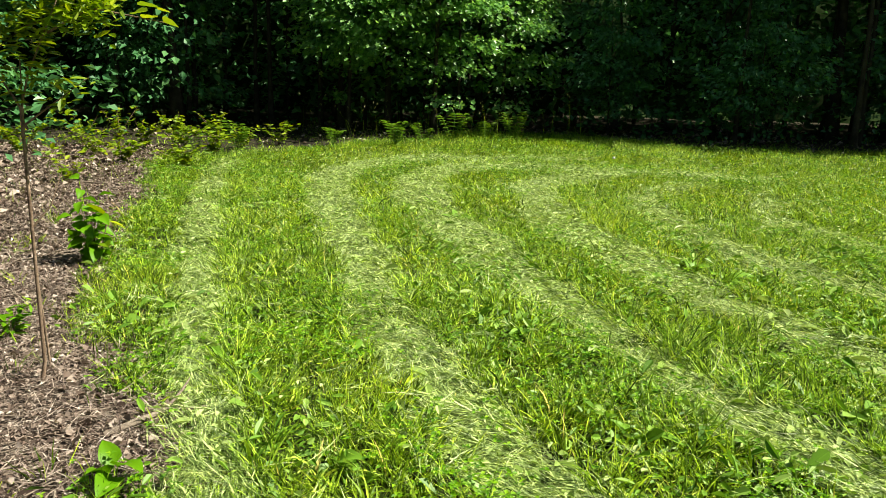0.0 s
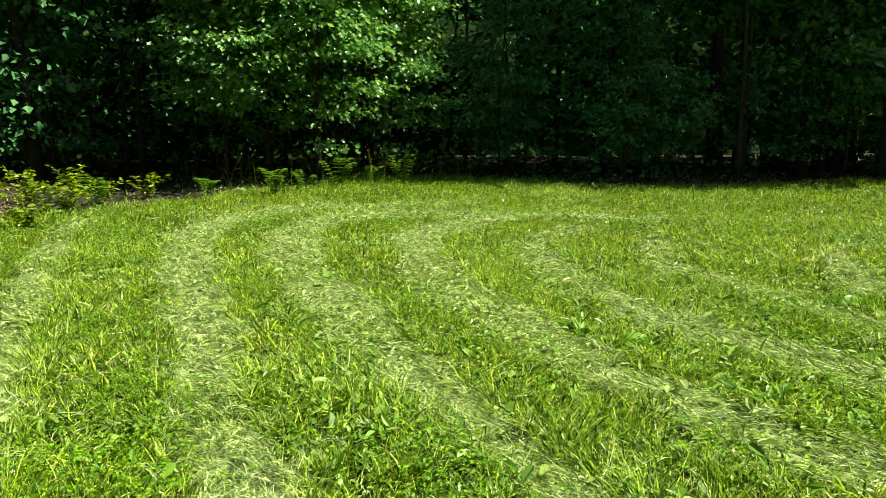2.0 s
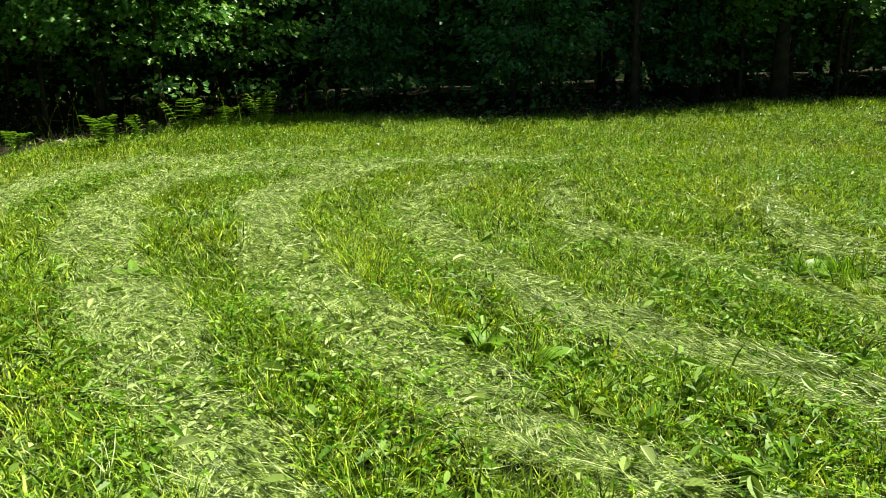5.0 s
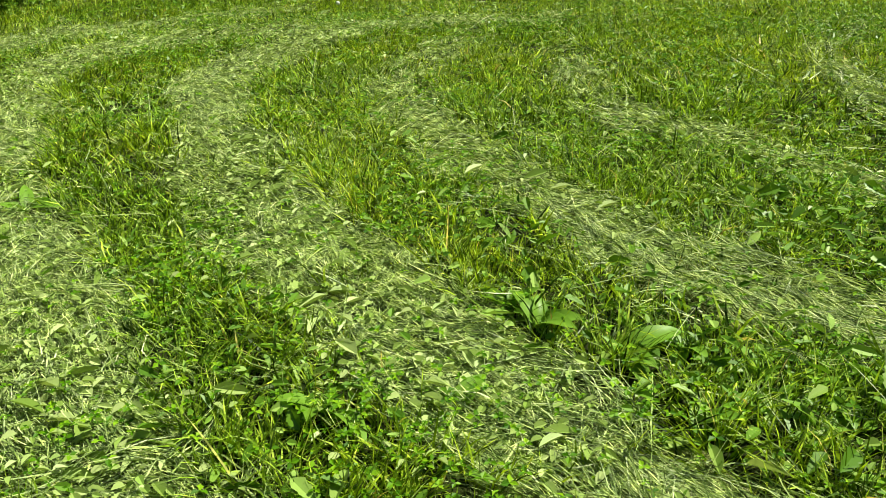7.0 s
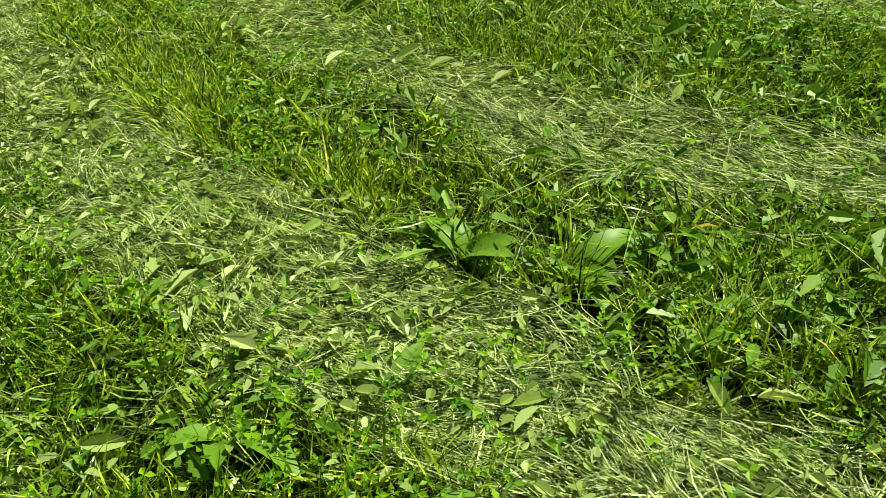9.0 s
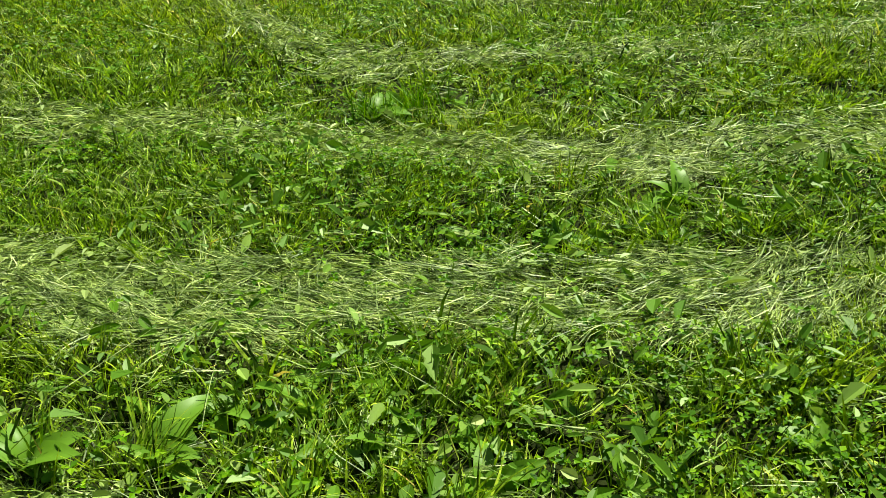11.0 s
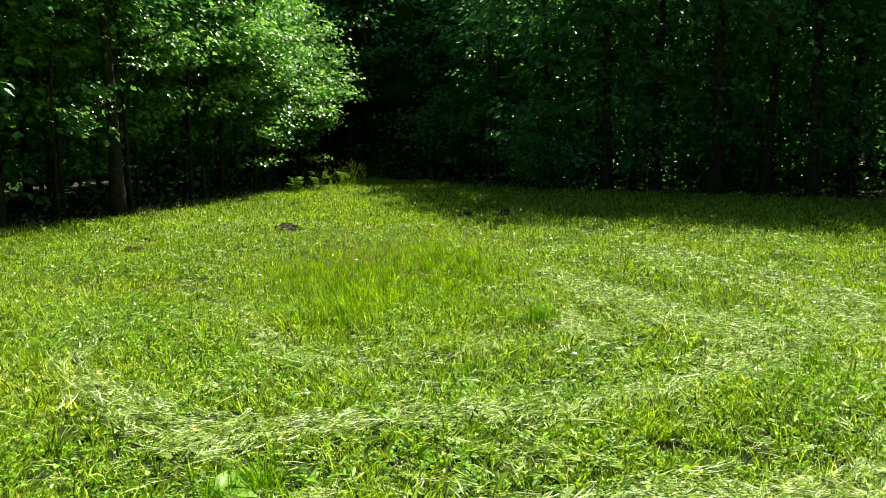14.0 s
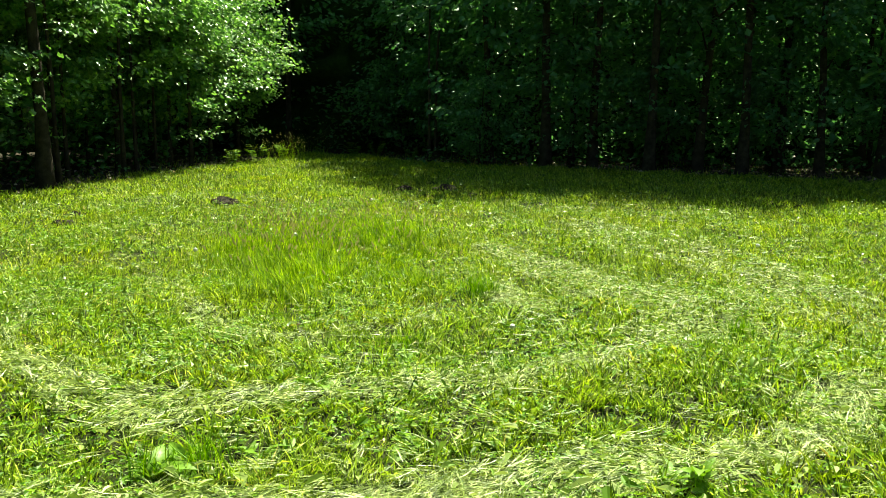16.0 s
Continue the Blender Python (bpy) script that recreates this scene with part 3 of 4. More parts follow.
def clover_level(lo, hi, density, size):
    """Small three-part clover leaves among the stubble."""
    xy = scatter(density, -5, 27, 0.0 if lo < 3 else -6, 16.5)
    d = from_walk(xy)
    xy = xy[(d >= lo) & (d < hi) & in_view(xy)]
    band, _ = lying(xy)
    keep = RNG.random(len(xy)) < np.clip(0.4 + 0.75 * wobble(xy, 1.6, 51), 0.03, 1) * (1 - 0.85 * band) * (1 - litter_zone(xy)) * (1 - wood_zone(xy) * 0.9)
    xy = xy[keep]
    n = len(xy)
    top = on_ground(xy, RNG.uniform(0.025, 0.12, n) * np.clip(1 + 0.4 * wobble(xy, 2.3, 33), 0.5, 1.6))
    sets = []
    turn = RNG.uniform(0, 6.28, n)
    nrm = unit(np.stack([RNG.normal(0, 0.35, n), RNG.normal(0, 0.35, n), np.ones(n)], 1))
    sz = size * RNG.uniform(0.6, 1.3, n)
    for k in range(3):
        a = turn + k * 2.094
        sets.append(leaves(top, np.stack([np.cos(a), np.sin(a), RNG.uniform(-0.2, 0.3, n)], 1), nrm, sz, "kite"))
    return join(*sets)


stuff("clover", [clover_level(0, 3.6, 1000, 0.020), clover_level(3.6, 8, 400, 0.025), clover_level(8, 14, 130, 0.032)],
      M_CLOVER, "clover leaves among the grass", "clover")


def weed_level(lo, hi, density, size, shape):
    """Single broad weed leaves standing at all angles in the stubble strips."""
    xy = scatter(density, -3, 27, 0.3 if lo < 3 else -6, 16)
    d = from_walk(xy)
    xy = xy[(d >= lo) & (d < hi) & in_view(xy)]
    band, _ = lying(xy)
    keep = RNG.random(len(xy)) < np.clip(0.5 + 0.9 * wobble(xy, 1.15, 55), 0.08, 1) * (1 - 0.96 * np.clip(band * 1.3, 0, 1)) * (1 - litter_zone(xy)) * (1 - wood_zone(xy) * 0.9)
    xy = xy[keep]
    n = len(xy)
    a = RNG.uniform(0, 6.28, n)
    p = on_ground(xy, RNG.uniform(0.0, 0.10, n))
    nrm = unit(np.stack([RNG.normal(0, 0.6, n), RNG.normal(0, 0.6, n), np.ones(n)], 1))
    return leaves(p, np.stack([np.cos(a), np.sin(a), RNG.uniform(-0.1, 0.9, n)], 1), nrm, size * RNG.uniform(0.5, 1.5, n), shape, 0.25)


stuff("weed_leaves", [weed_level(0, 3.6, 420, 0.030, "oval"), weed_level(0, 3.6, 120, 0.060, "long"), weed_level(0, 3.6, 60, 0.075, "toothed"), weed_level(3.6, 8, 70, 0.055, "long"), weed_level(3.6, 8, 330, 0.034, "kite"), weed_level(8, 16, 130, 0.042, "kite"), weed_level(16, 30, 30, 0.06, "kite")],
      M_DOCK, "small broad weed leaves among the meadow grass", "weeds")


def island_grass():
    xy = scatter(1900, 6.5, 14.5, 3, 9)
    keep = RNG.random(len(xy)) < island(xy)
    xy = xy[keep]
    n = len(xy)
    clump = np.clip(1 + 0.45 * wobble(xy, 3.2, 83) + 0.3 * wobble(xy, 9.0, 84), 0.4, 1.6)
    return ribbons(on_ground(xy), 2.4 * wobble(xy, 1.1, 85) + RNG.normal(0, 1.0, n), np.clip(RNG.normal(1.2, 0.22, n), 0.3, 1.55), RNG.uniform(0.10, 0.25, n) * clump * np.clip(island(xy) * 1.3, 0.4, 1), RNG.uniform(0.004, 0.008, n), RNG.uniform(0.1, 1.2, n), RNG.normal(0, 0.3, n), 2)


stuff("tall_grass", [island_grass()], M_TALL, "uncut island of taller meadow grass", "grass")


# ---- woods ----
def tree_meshes(name, seed, height, crown_low, radius, clusters, per, leaf, outline, trunk_r, limbs=9):
    """One tree: tapered trunk with limbs, and a crown of leafy sprays with gaps."""
    r = np.random.default_rng(seed)
    k = 9
    zs = np.linspace(0, height * 0.95, k)
    bend = np.cumsum(r.normal(0, 0.06, (k, 2)), 0) * np.linspace(0, 1, k)[:, None] * height / 8
    spine = np.concatenate([bend, zs[:, None]], 1)
    rad = trunk_r * (1 - 0.85 * zs / height)
    rad[0] *= 1.5
    trunk = tube(spine, rad, 8)
    wood, centres = [], []
    for j in range(limbs):
        t = r.uniform(crown_low / height * 0.9, 0.9)
        p = np.array([np.interp(t * height, zs, spine[:, c]) for c in range(3)])
        a = r.uniform(0, 6.28)
        reach = radius * r.uniform(0.6, 1.0) * (1.15 - 0.7 * t)
        tip = p + np.array([math.cos(a) * reach, math.sin(a) * reach, reach * r.uniform(0.1, 0.6)])
        mid = (p + tip) / 2 + np.array([0, 0, 0.12 * reach])
        br = max(trunk_r * 0.32 * (1 - 0.6 * t), 0.008)
        wood.append(tube([p, mid, tip], [br, br * 0.6, br * 0.2], 5))
        centres += [tip, mid, (mid + tip) / 2]
    n = clusters
    d = random_dirs(n, r)
    dist = r.uniform(0.35, 1.0, n) ** 0.6 * np.where(r.random(n) < 0.35, r.uniform(1.0, 1.42, n), r.uniform(0.75, 1.0, n))
    c = d * dist[:, None] * [radius, radius, (height - crown_low) / 2] + [0, 0, (height + crown_low) / 2]
    lean = np.interp(c[:, 2], [crown_low, (crown_low * 2 + height) / 3, height], [1.0, 1.0, 0.45])
    c[:, :2] *= (lean * (1 + 0.25 * np.sin(3 * np.arctan2(d[:, 1], d[:, 0]) + seed)))[:, None]
    c = np.concatenate([c, np.array(centres)])
    cc = np.repeat(c, per, 0)
    m = len(cc)
    spread = np.array([0.30, 0.30, 0.11]) * (radius / 2.2) ** 0.5
    pos = cc + r.normal(size=(m, 3)) * spread
    out = unit(np.concatenate([pos[:, :2], np.zeros((m, 1))], 1) + r.normal(0, 0.6, (m, 3)))
    out[:, 2] -= r.uniform(0.1, 0.7, m)
    nrm = unit(np.stack([r.normal(0, 0.7, m), r.normal(0, 0.7, m), np.ones(m)], 1) + 0.5 * out)
    return trunk, wood, leaves(pos, out, nrm, leaf * r.uniform(0.6, 1.25, m), outline)


def tree(kind_name, meshes, leaf_material, bark, label, category="tree", group="trees round the meadow"):
    base = new(kind_name)
    trunk, limbs, crown = meshes
    mesh_part("trunk", *trunk, bark, base, "", True)
    for limb in limbs:
        mesh_part("limb", *limb, bark, base, "", True)
    mesh_part("crown", *crown, leaf_material, base)
    return tagged(base, label, category, group)


def place_copies(first, spots, scale_range=(0.9, 1.1)):
    """The first spot takes the thing itself, the others copies, turned and sized a little."""
    for j, (x, y, *more) in enumerate(spots):
        own = np.random.default_rng(int(abs(x * 91 + y * 37) * 10))
        s = own.uniform(*scale_range) if not more else more[0]
        turn = own.uniform(0, 360)
        z = float(ground_height(np.array([[x, y]]))[0]) - 0.03
        first_m = pose(x, y, z, 0, 0, turn) @ Matrix.Scale(s, 4)
        if j == 0:
            first.matrix_basis = first_m
            held = first
        else:
            ob = copy_thing(held, pose(x, y, z, 0, 0, turn))
            ob.scale = (s, s, s)


edge_a = tree("maple_tree", tree_meshes("a", 11, 7.5, 1.6, 2.2, 95, 64, 0.13, "maple", 0.07, 8), M_LEAF_LIT, M_BARK, "young maple with lobed leaves leaning over the meadow")
place_copies(edge_a, [(1.3, 15.9, 0.85), (16.6, 16.2), (2.9, 16.9, 0.75), (12.8, 15.9, 0.9)])
edge_b = tree("maple_tree", tree_meshes("b", 12, 6.5, 1.5, 1.7, 75, 58, 0.125, "maple", 0.055, 6), M_LEAF_LIT, M_BARK, "slender young maple at the wood's edge")
place_copies(edge_b, [(0.3, 16.5), (14.6, 15.6), (-0.5, 15.7, 0.8)])
edge_c = tree("maple_tree", tree_meshes("g", 17, 7.0, 1.5, 2.1, 120, 70, 0.118, "lobed", 0.07, 9), M_LEAF_LIT, M_BARK, "bushy maple with a low dense crown at the meadow's corner")
place_copies(edge_c, [(18.3, 15.5), (20.7, 15.4), (23.1, 15.3), (25.4, 15.2), (27.6, 15.3, 0.9), (24.4, 17.2)])
edge_d = tree("shade_bush", tree_meshes("h", 18, 5.0, 0.4, 1.9, 110, 28, 0.16, "kite", 0.05, 6), M_WOODLEAF_SHADE, M_BARK, "dark leafy bush in the shade below the wood", "bush", "bushes below the wood")
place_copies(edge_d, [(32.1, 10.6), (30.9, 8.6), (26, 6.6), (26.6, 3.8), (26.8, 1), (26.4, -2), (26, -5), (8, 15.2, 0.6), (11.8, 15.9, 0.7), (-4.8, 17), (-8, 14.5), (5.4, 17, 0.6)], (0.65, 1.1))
wood_a = tree("broadleaf_tree", tree_meshes("c", 13, 12.0, 2.2, 2.5, 190, 20, 0.235, "kite", 0.13, 8), M_WOODLEAF_SHADE, M_BARK, "dark broadleaf tree in the shade of the wood")
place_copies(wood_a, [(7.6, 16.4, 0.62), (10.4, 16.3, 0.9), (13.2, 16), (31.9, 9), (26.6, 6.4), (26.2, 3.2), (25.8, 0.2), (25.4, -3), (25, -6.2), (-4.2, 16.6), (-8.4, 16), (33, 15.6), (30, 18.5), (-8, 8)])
wood_b = tree("broadleaf_tree", tree_meshes("d", 14, 9.5, 1.1, 1.9, 150, 21, 0.21, "kite", 0.09, 7), M_WOODLEAF_SHADE, M_BARK, "dark bushy broadleaf tree in the shade of the wood")
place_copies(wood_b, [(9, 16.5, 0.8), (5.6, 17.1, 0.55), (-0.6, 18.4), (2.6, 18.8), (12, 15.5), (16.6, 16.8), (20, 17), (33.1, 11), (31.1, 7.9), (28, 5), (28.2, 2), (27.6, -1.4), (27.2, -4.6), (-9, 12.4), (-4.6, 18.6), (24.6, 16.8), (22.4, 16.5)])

# thin trunks inside the wood
pole = tree("young_tree", tree_meshes("e", 15, 10.0, 4.5, 1.1, 40, 14, 0.17, "kite", 0.05, 4), M_WOODLEAF_SHADE, M_BARK, "thin straight young tree inside the wood")
pole_spots = [(x + RNG.uniform(-0.5, 0.5), (float(north_edge(x)) + (3.0 if x < 7 else 0) if x > 2 else 15.9) + y + RNG.uniform(-0.5, 0.5)) for x in np.arange(-5, 24, 1.3) for y in (1.3, 3.4)]
pole_spots += [(x + RNG.uniform(-0.5, 0.5), y + RNG.uniform(-0.6, 0.6)) for y in np.arange(-7, 9, 2.6) for x in (27.4, 29.5)]
place_copies(pole, pole_spots, (0.8, 1.2))

# slim tall trees over the western corner
slim = tree("slim_tree", tree_meshes("k", 19, 11.0, 4.3, 2.0, 130, 24, 0.18, "kite", 0.05, 5), M_WOODLEAF_SHADE, M_BARK, "slim tall tree with a high crown in the wood's corner")
place_copies(slim, [(-2.7, 17.8), (-1.2, 17.4), (-5.9, 17.6), (-6.6, 12.2), (-4.0, 17.4), (-0.2, 17.4), (-6.6, 13.0), (1.2, 17.6)], (0.9, 1.1))

# taller bare trunks at the eastern edge
stem = tree("tall_tree", tree_meshes("f", 16, 14.0, 4.4, 2.8, 200, 17, 0.22, "kite", 0.15, 6), M_WOODLEAF_SHADE, M_BARK, "tall tree with a bare grey trunk at the wood's edge")
place_copies(stem, [(25.2, 1.6), (25, -0.9), (25.4, -4.6), (26, 4.6), (26.9, -2.2), (11.2, 16.6), (12, 16.7), (16.4, 14.3), (13.6, 14.8), (14.8, 17.5)], (0.9, 1.05))


def wood_fill(x0, x1, y0, y1, z1, per_m3, size):
    n = int((x1 - x0) * (y1 - y0) * z1 * per_m3)
    p = np.stack([RNG.uniform(x0, x1, n), RNG.uniform(y0, y1, n), z1 * RNG.uniform(0, 1, n) ** 0.8], 1)
    if y0 > 14:
        p[:, 1] += np.where(p[:, 0] > 1, north_edge(p[:, 0]) - 16.2, 0)
    keep = wobble(p[:, [0, 2]] + p[:, [1, 1]] * [0.7, 0.3], 1.5, 61) > -0.75
    p = p[keep]
    n = len(p)
    return leaves(p, random_dirs(n, RNG, 0.5), random_dirs(n, RNG) + [0, 0, 0.9], size * RNG.uniform(0.6, 1.4, n), "kite")


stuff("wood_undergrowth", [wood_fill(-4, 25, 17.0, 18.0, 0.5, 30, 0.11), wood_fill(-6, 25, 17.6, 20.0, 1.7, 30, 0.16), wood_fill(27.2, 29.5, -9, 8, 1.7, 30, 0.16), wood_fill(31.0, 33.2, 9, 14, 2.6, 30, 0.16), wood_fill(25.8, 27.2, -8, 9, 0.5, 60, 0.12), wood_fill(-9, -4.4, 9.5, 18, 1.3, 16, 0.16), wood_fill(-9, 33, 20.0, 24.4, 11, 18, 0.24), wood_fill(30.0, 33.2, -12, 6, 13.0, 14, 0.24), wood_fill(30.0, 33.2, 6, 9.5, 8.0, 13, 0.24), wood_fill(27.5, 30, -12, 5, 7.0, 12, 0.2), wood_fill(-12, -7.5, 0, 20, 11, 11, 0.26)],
      M_WOODLEAF_SHADE, "dense dark leaves deep in the wood", "undergrowth")


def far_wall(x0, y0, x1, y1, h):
    """A bumpy wall standing for distant wood, shade put into its colour."""
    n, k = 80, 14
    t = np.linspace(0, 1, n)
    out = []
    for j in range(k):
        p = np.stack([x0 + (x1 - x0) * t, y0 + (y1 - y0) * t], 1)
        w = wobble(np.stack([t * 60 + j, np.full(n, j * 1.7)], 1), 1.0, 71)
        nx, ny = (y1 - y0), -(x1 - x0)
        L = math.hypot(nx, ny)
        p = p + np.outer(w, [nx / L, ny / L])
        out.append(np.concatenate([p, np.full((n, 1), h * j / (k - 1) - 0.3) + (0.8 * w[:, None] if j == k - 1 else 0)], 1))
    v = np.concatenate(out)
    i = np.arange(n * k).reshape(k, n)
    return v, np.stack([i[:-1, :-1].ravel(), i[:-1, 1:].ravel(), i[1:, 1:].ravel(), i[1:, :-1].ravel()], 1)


# west and south walls are unseen, added to close the place and screen sky
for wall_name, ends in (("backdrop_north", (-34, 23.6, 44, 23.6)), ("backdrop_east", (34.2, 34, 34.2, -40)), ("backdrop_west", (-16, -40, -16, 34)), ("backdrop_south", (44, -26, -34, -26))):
    tagged(mesh_part(wall_name, *far_wall(*ends, 9.5 if wall_name == "backdrop_east" else 17), M_FARWOOD_SHADE, None, "dark depth of the surrounding wood", True), category="backdrop", kind="structure")


# ---- leaf litter, twigs ----
def litter(density, x0, x1, y0, y1, size, test, shape="kite", curl=0.35):
    xy = scatter(density, x0, x1, y0, y1)
    xy = xy[RNG.random(len(xy)) < test(xy)]
    n = len(xy)
    a = RNG.uniform(0, 6.28, n)
    nrm = unit(np.stack([RNG.normal(0, 0.45, n), RNG.normal(0, 0.45, n), np.ones(n)], 1))
    return leaves(on_ground(xy, RNG.uniform(0.004, 0.04, n)), np.stack([np.cos(a), np.sin(a), RNG.normal(0, 0.3, n)], 1), nrm, size * RNG.uniform(0.35, 1.5, n), shape, curl)


stuff("leaf_litter", [litter(2200, -3.6, -0.2, 0.8, 4.6, 0.026, litter_zone), litter(260, -3.2, -0.2, 0.8, 4.6, 0.036, litter_zone, "broad", 0.7), litter(900, -5, -1.2, 4.6, 8.5, 0.036, litter_zone, "kite", 0.6), litter(800, -6, -2.2, 8.5, 13, 0.038, litter_zone, "kite", 0.6),
                      litter(800, -4.5, -0.2, -3, 0.8, 0.04, litter_zone), litter(90, -10, -3.4, -8, 13, 0.10, litter_zone), litter(20, -5, 26, 14, 19, 0.10, wood_zone), litter(20, 23, 29, -6, 13, 0.10, wood_zone)],
      M_LITTER, "dry brown fallen leaves on the bare strip", "leaf litter")


def straw(density, x0, x1, y0, y1, width):
    xy = scatter(density, x0, x1, y0, y1)
    xy = xy[RNG.random(len(xy)) < litter_zone(xy)]
    n = len(xy)
    a = RNG.uniform(0, 6.28, n)
    return blades(on_ground(xy, RNG.uniform(0.01, 0.045, n)), np.stack([np.cos(a), np.sin(a), 0 * a], 1), np.clip(RNG.normal(0.05, 0.2, n), -0.1, 0.8), RNG.uniform(0.03, 0.14, n), np.full(n, width) * RNG.uniform(0.5, 1.5, n), 1)


stuff("dry_straw", [straw(3400, -3.6, -0.2, 0.8, 4.6, 0.004), straw(700, -5, -1.2, 4.6, 9, 0.009)], M_LITTER, "brown dead stalks and crumbled leaf bits on the bare strip", "straw")


def twigs(n, x0, x1, y0, y1, l0, l1):
    sets = []
    for _ in range(n):
        x, y, a, l = RNG.uniform(x0, x1), RNG.uniform(y0, y1), RNG.uniform(0, 6.28), RNG.uniform(l0, l1)
        if litter_zone(np.array([[x, y]]))[0] < 0.5:
            continue
        p = np.array([x, y, 0.025])
        d = np.array([math.cos(a), math.sin(a), RNG.uniform(-0.03, 0.08)])
        q = p + d * l / 2 + RNG.normal(0, 0.02, 3) * [1, 1, 0.2]
        r = RNG.uniform(0.0015, 0.005)
        sets.append(tube([p, q, p + d * l], [r, r * 0.8, r * 0.4], 4))
    return join(*sets)


stuff("dead_twigs", [twigs(1500, -3.6, -0.3, 0.8, 5.5, 0.06, 0.35), twigs(250, -6, -1.5, 5, 12, 0.2, 0.8)], M_DEADWOOD, "thin dry twigs and straw on the leaf litter", "twigs")


def branch_on_ground(x, y, turn, length, radius):
    r = np.random.default_rng(int(abs(x * 100)))
    pts = [(0, 0, radius)] + [(length * t, r.normal(0, 0.03), radius + r.uniform(0, 0.03)) for t in (0.3, 0.6, 1.0)]
    base = new("fallen_branch")
    mesh_part("stem", *tube(pts, [radius, radius * 0.9, radius * 0.7, radius * 0.3], 7), M_DEADWOOD, base, "", True)
    mesh_part("side_twig", *tube([pts[2], np.array(pts[2]) + [0.12, 0.1, 0.03], np.array(pts[2]) + [0.2, 0.2, 0.04]], [radius * 0.5, radius * 0.4, radius * 0.15], 5), M_DEADWOOD, base, "", True)
    base.matrix_basis = pose(x, y, 0.0, 0, 0, turn)
    return tagged(base, "grey dead branch lying on leaf litter", "branch", "fallen branches")


for x, y, turn, length, radius in ((-0.95, 1.95, 35, 0.45, 0.016), (-1.12, 2.7, 70, 0.5, 0.012), (-1.35, 2.2, 20, 0.6, 0.008), (-2.4, 8.4, 170, 1.3, 0.014), (-1.9, 3.6, 130, 0.7, 0.009)):
    branch_on_ground(x, y, turn, length, radius)


# ---- broad-leaved plants ----
def leaf_mesh(length, width, arch, seed, wavy=0.06, outline="long"):
    """One large leaf, arched along its length, folded at the midrib, with a wavy edge; root at the origin, heading +x."""
    r = np.random.default_rng(seed)
    k = 7
    t = np.linspace(0, 1, k)
    half = width / 2 * np.sin(np.pi * t ** (0.75 if outline == "long" else 0.6)) ** 0.8
    half[0] = width * 0.05
    half[-1] = width * 0.02
    x = length * np.sin(arch * t) / max(arch, 1e-3) if arch > 0.05 else length * t
    z = -length * (1 - np.cos(arch * t)) / max(arch, 1e-3) if arch > 0.05 else 0 * t
    wave = wavy * width * np.sin(t * 17 + seed) + r.normal(0, 0.01 * width, k)
    rows = []
    for s in (-1, -0.5, 0, 0.5, 1):
        rows.append(np.stack([x, s * half, z + abs(s) * half * 0.35 + (abs(s) == 1) * wave * s], 1))
    v = np.concatenate(rows)
    i = np.arange(5 * k).reshape(5, k)
    return v, np.stack([i[:-1, :-1].ravel(), i[:-1, 1:].ravel(), i[1:, 1:].ravel(), i[1:, :-1].ravel()], 1)


DOCK_LEAVES = [tri_mesh("leaf", *leaf_mesh(l, w, a, j), M_DOCK, True) for j, (l, w, a) in enumerate(((0.20, 0.070, 0.9), (0.24, 0.085, 1.3), (0.15, 0.060, 0.6), (0.18, 0.080, 1.1)))]


def dock_plant(x, y, size, seed):
    """A rosette of long leaves rising from one root."""
    r = np.random.default_rng(seed)
    base = new("dock_plant")
    k = int(r.integers(4, 10))
    for j in range(k):
        ob = new("leaf", DOCK_LEAVES[int(r.integers(0, 4))])
        ob.parent = base
        ob.matrix_basis = pose(0, 0, 0.01, r.uniform(-40, 40), -r.uniform(0, 70), r.uniform(0, 360)) @ Matrix.Scale(r.uniform(0.5, 1.25), 4)
    base.matrix_basis = pose(x, y, float(ground_height(np.array([[x, y]]))[0]), 0, 0, r.uniform(0, 360)) @ Matrix.Scale(size, 4)
    return tagged(base, "broad-leaved dock plant with long green leaves in the grass", "dock plant", "dock plants in the meadow")


DOCKS = [(4.11, 3.61), (4.2, 3.3), (2.68, 4.31), (2.87, 4.05), (3.06, 3.64), (2.95, 3.5), (2.58, 4.08), (2.5, 4.72), (3.2, 3.95), (5.13, 4.59),
         (4.95, 4.9), (5.53, 4.08), (4.42, 3.45), (4.08, 3.75), (4.0, 4.03), (4.6, 2.5), (4.72, 2.35), (5.3, 3.85), (5.25, 2.65), (4.94, 4.8),
         (4.1, 2.14), (6.04, 4.71), (6.77, 4.2), (1.5, 5.35), (2.88, 4.25), (3.11, 4.12), (3.07, 3.2), (0.9, 6.61), (2.27, 6.41), (4.93, 6.74)]
DOCKS_NEAR = [(-0.01, 1.64), (1.11, 1.48), (0.54, 1.44), (1.85, 2.45), (-0.55, 4.58), (0.39, 4.29), (0.2, 2.07), (-0.25, 1.87), (1.21, 1.86), (2.59, 7.42), (2.1, 4.3), (1.75, 4.45)]
DOCKS_BESIDE = [(x + 0.13 * math.cos(7 * x), y + 0.15 * math.sin(9 * y)) for x, y in DOCKS]
for j, (x, y) in enumerate(DOCKS + DOCKS_NEAR + DOCKS_BESIDE):
    dock_plant(x, y, 0.5 + 0.4 * ((j * 37) % 11) / 10, 300 + j)
more = scatter(4.5, 0.0, 9.0, 1.5, 9.0)
more = more[(lying(more)[0] < 0.1) & in_view(more) & (island(more) < 0.1) & (litter_zone(more) < 0.1)]
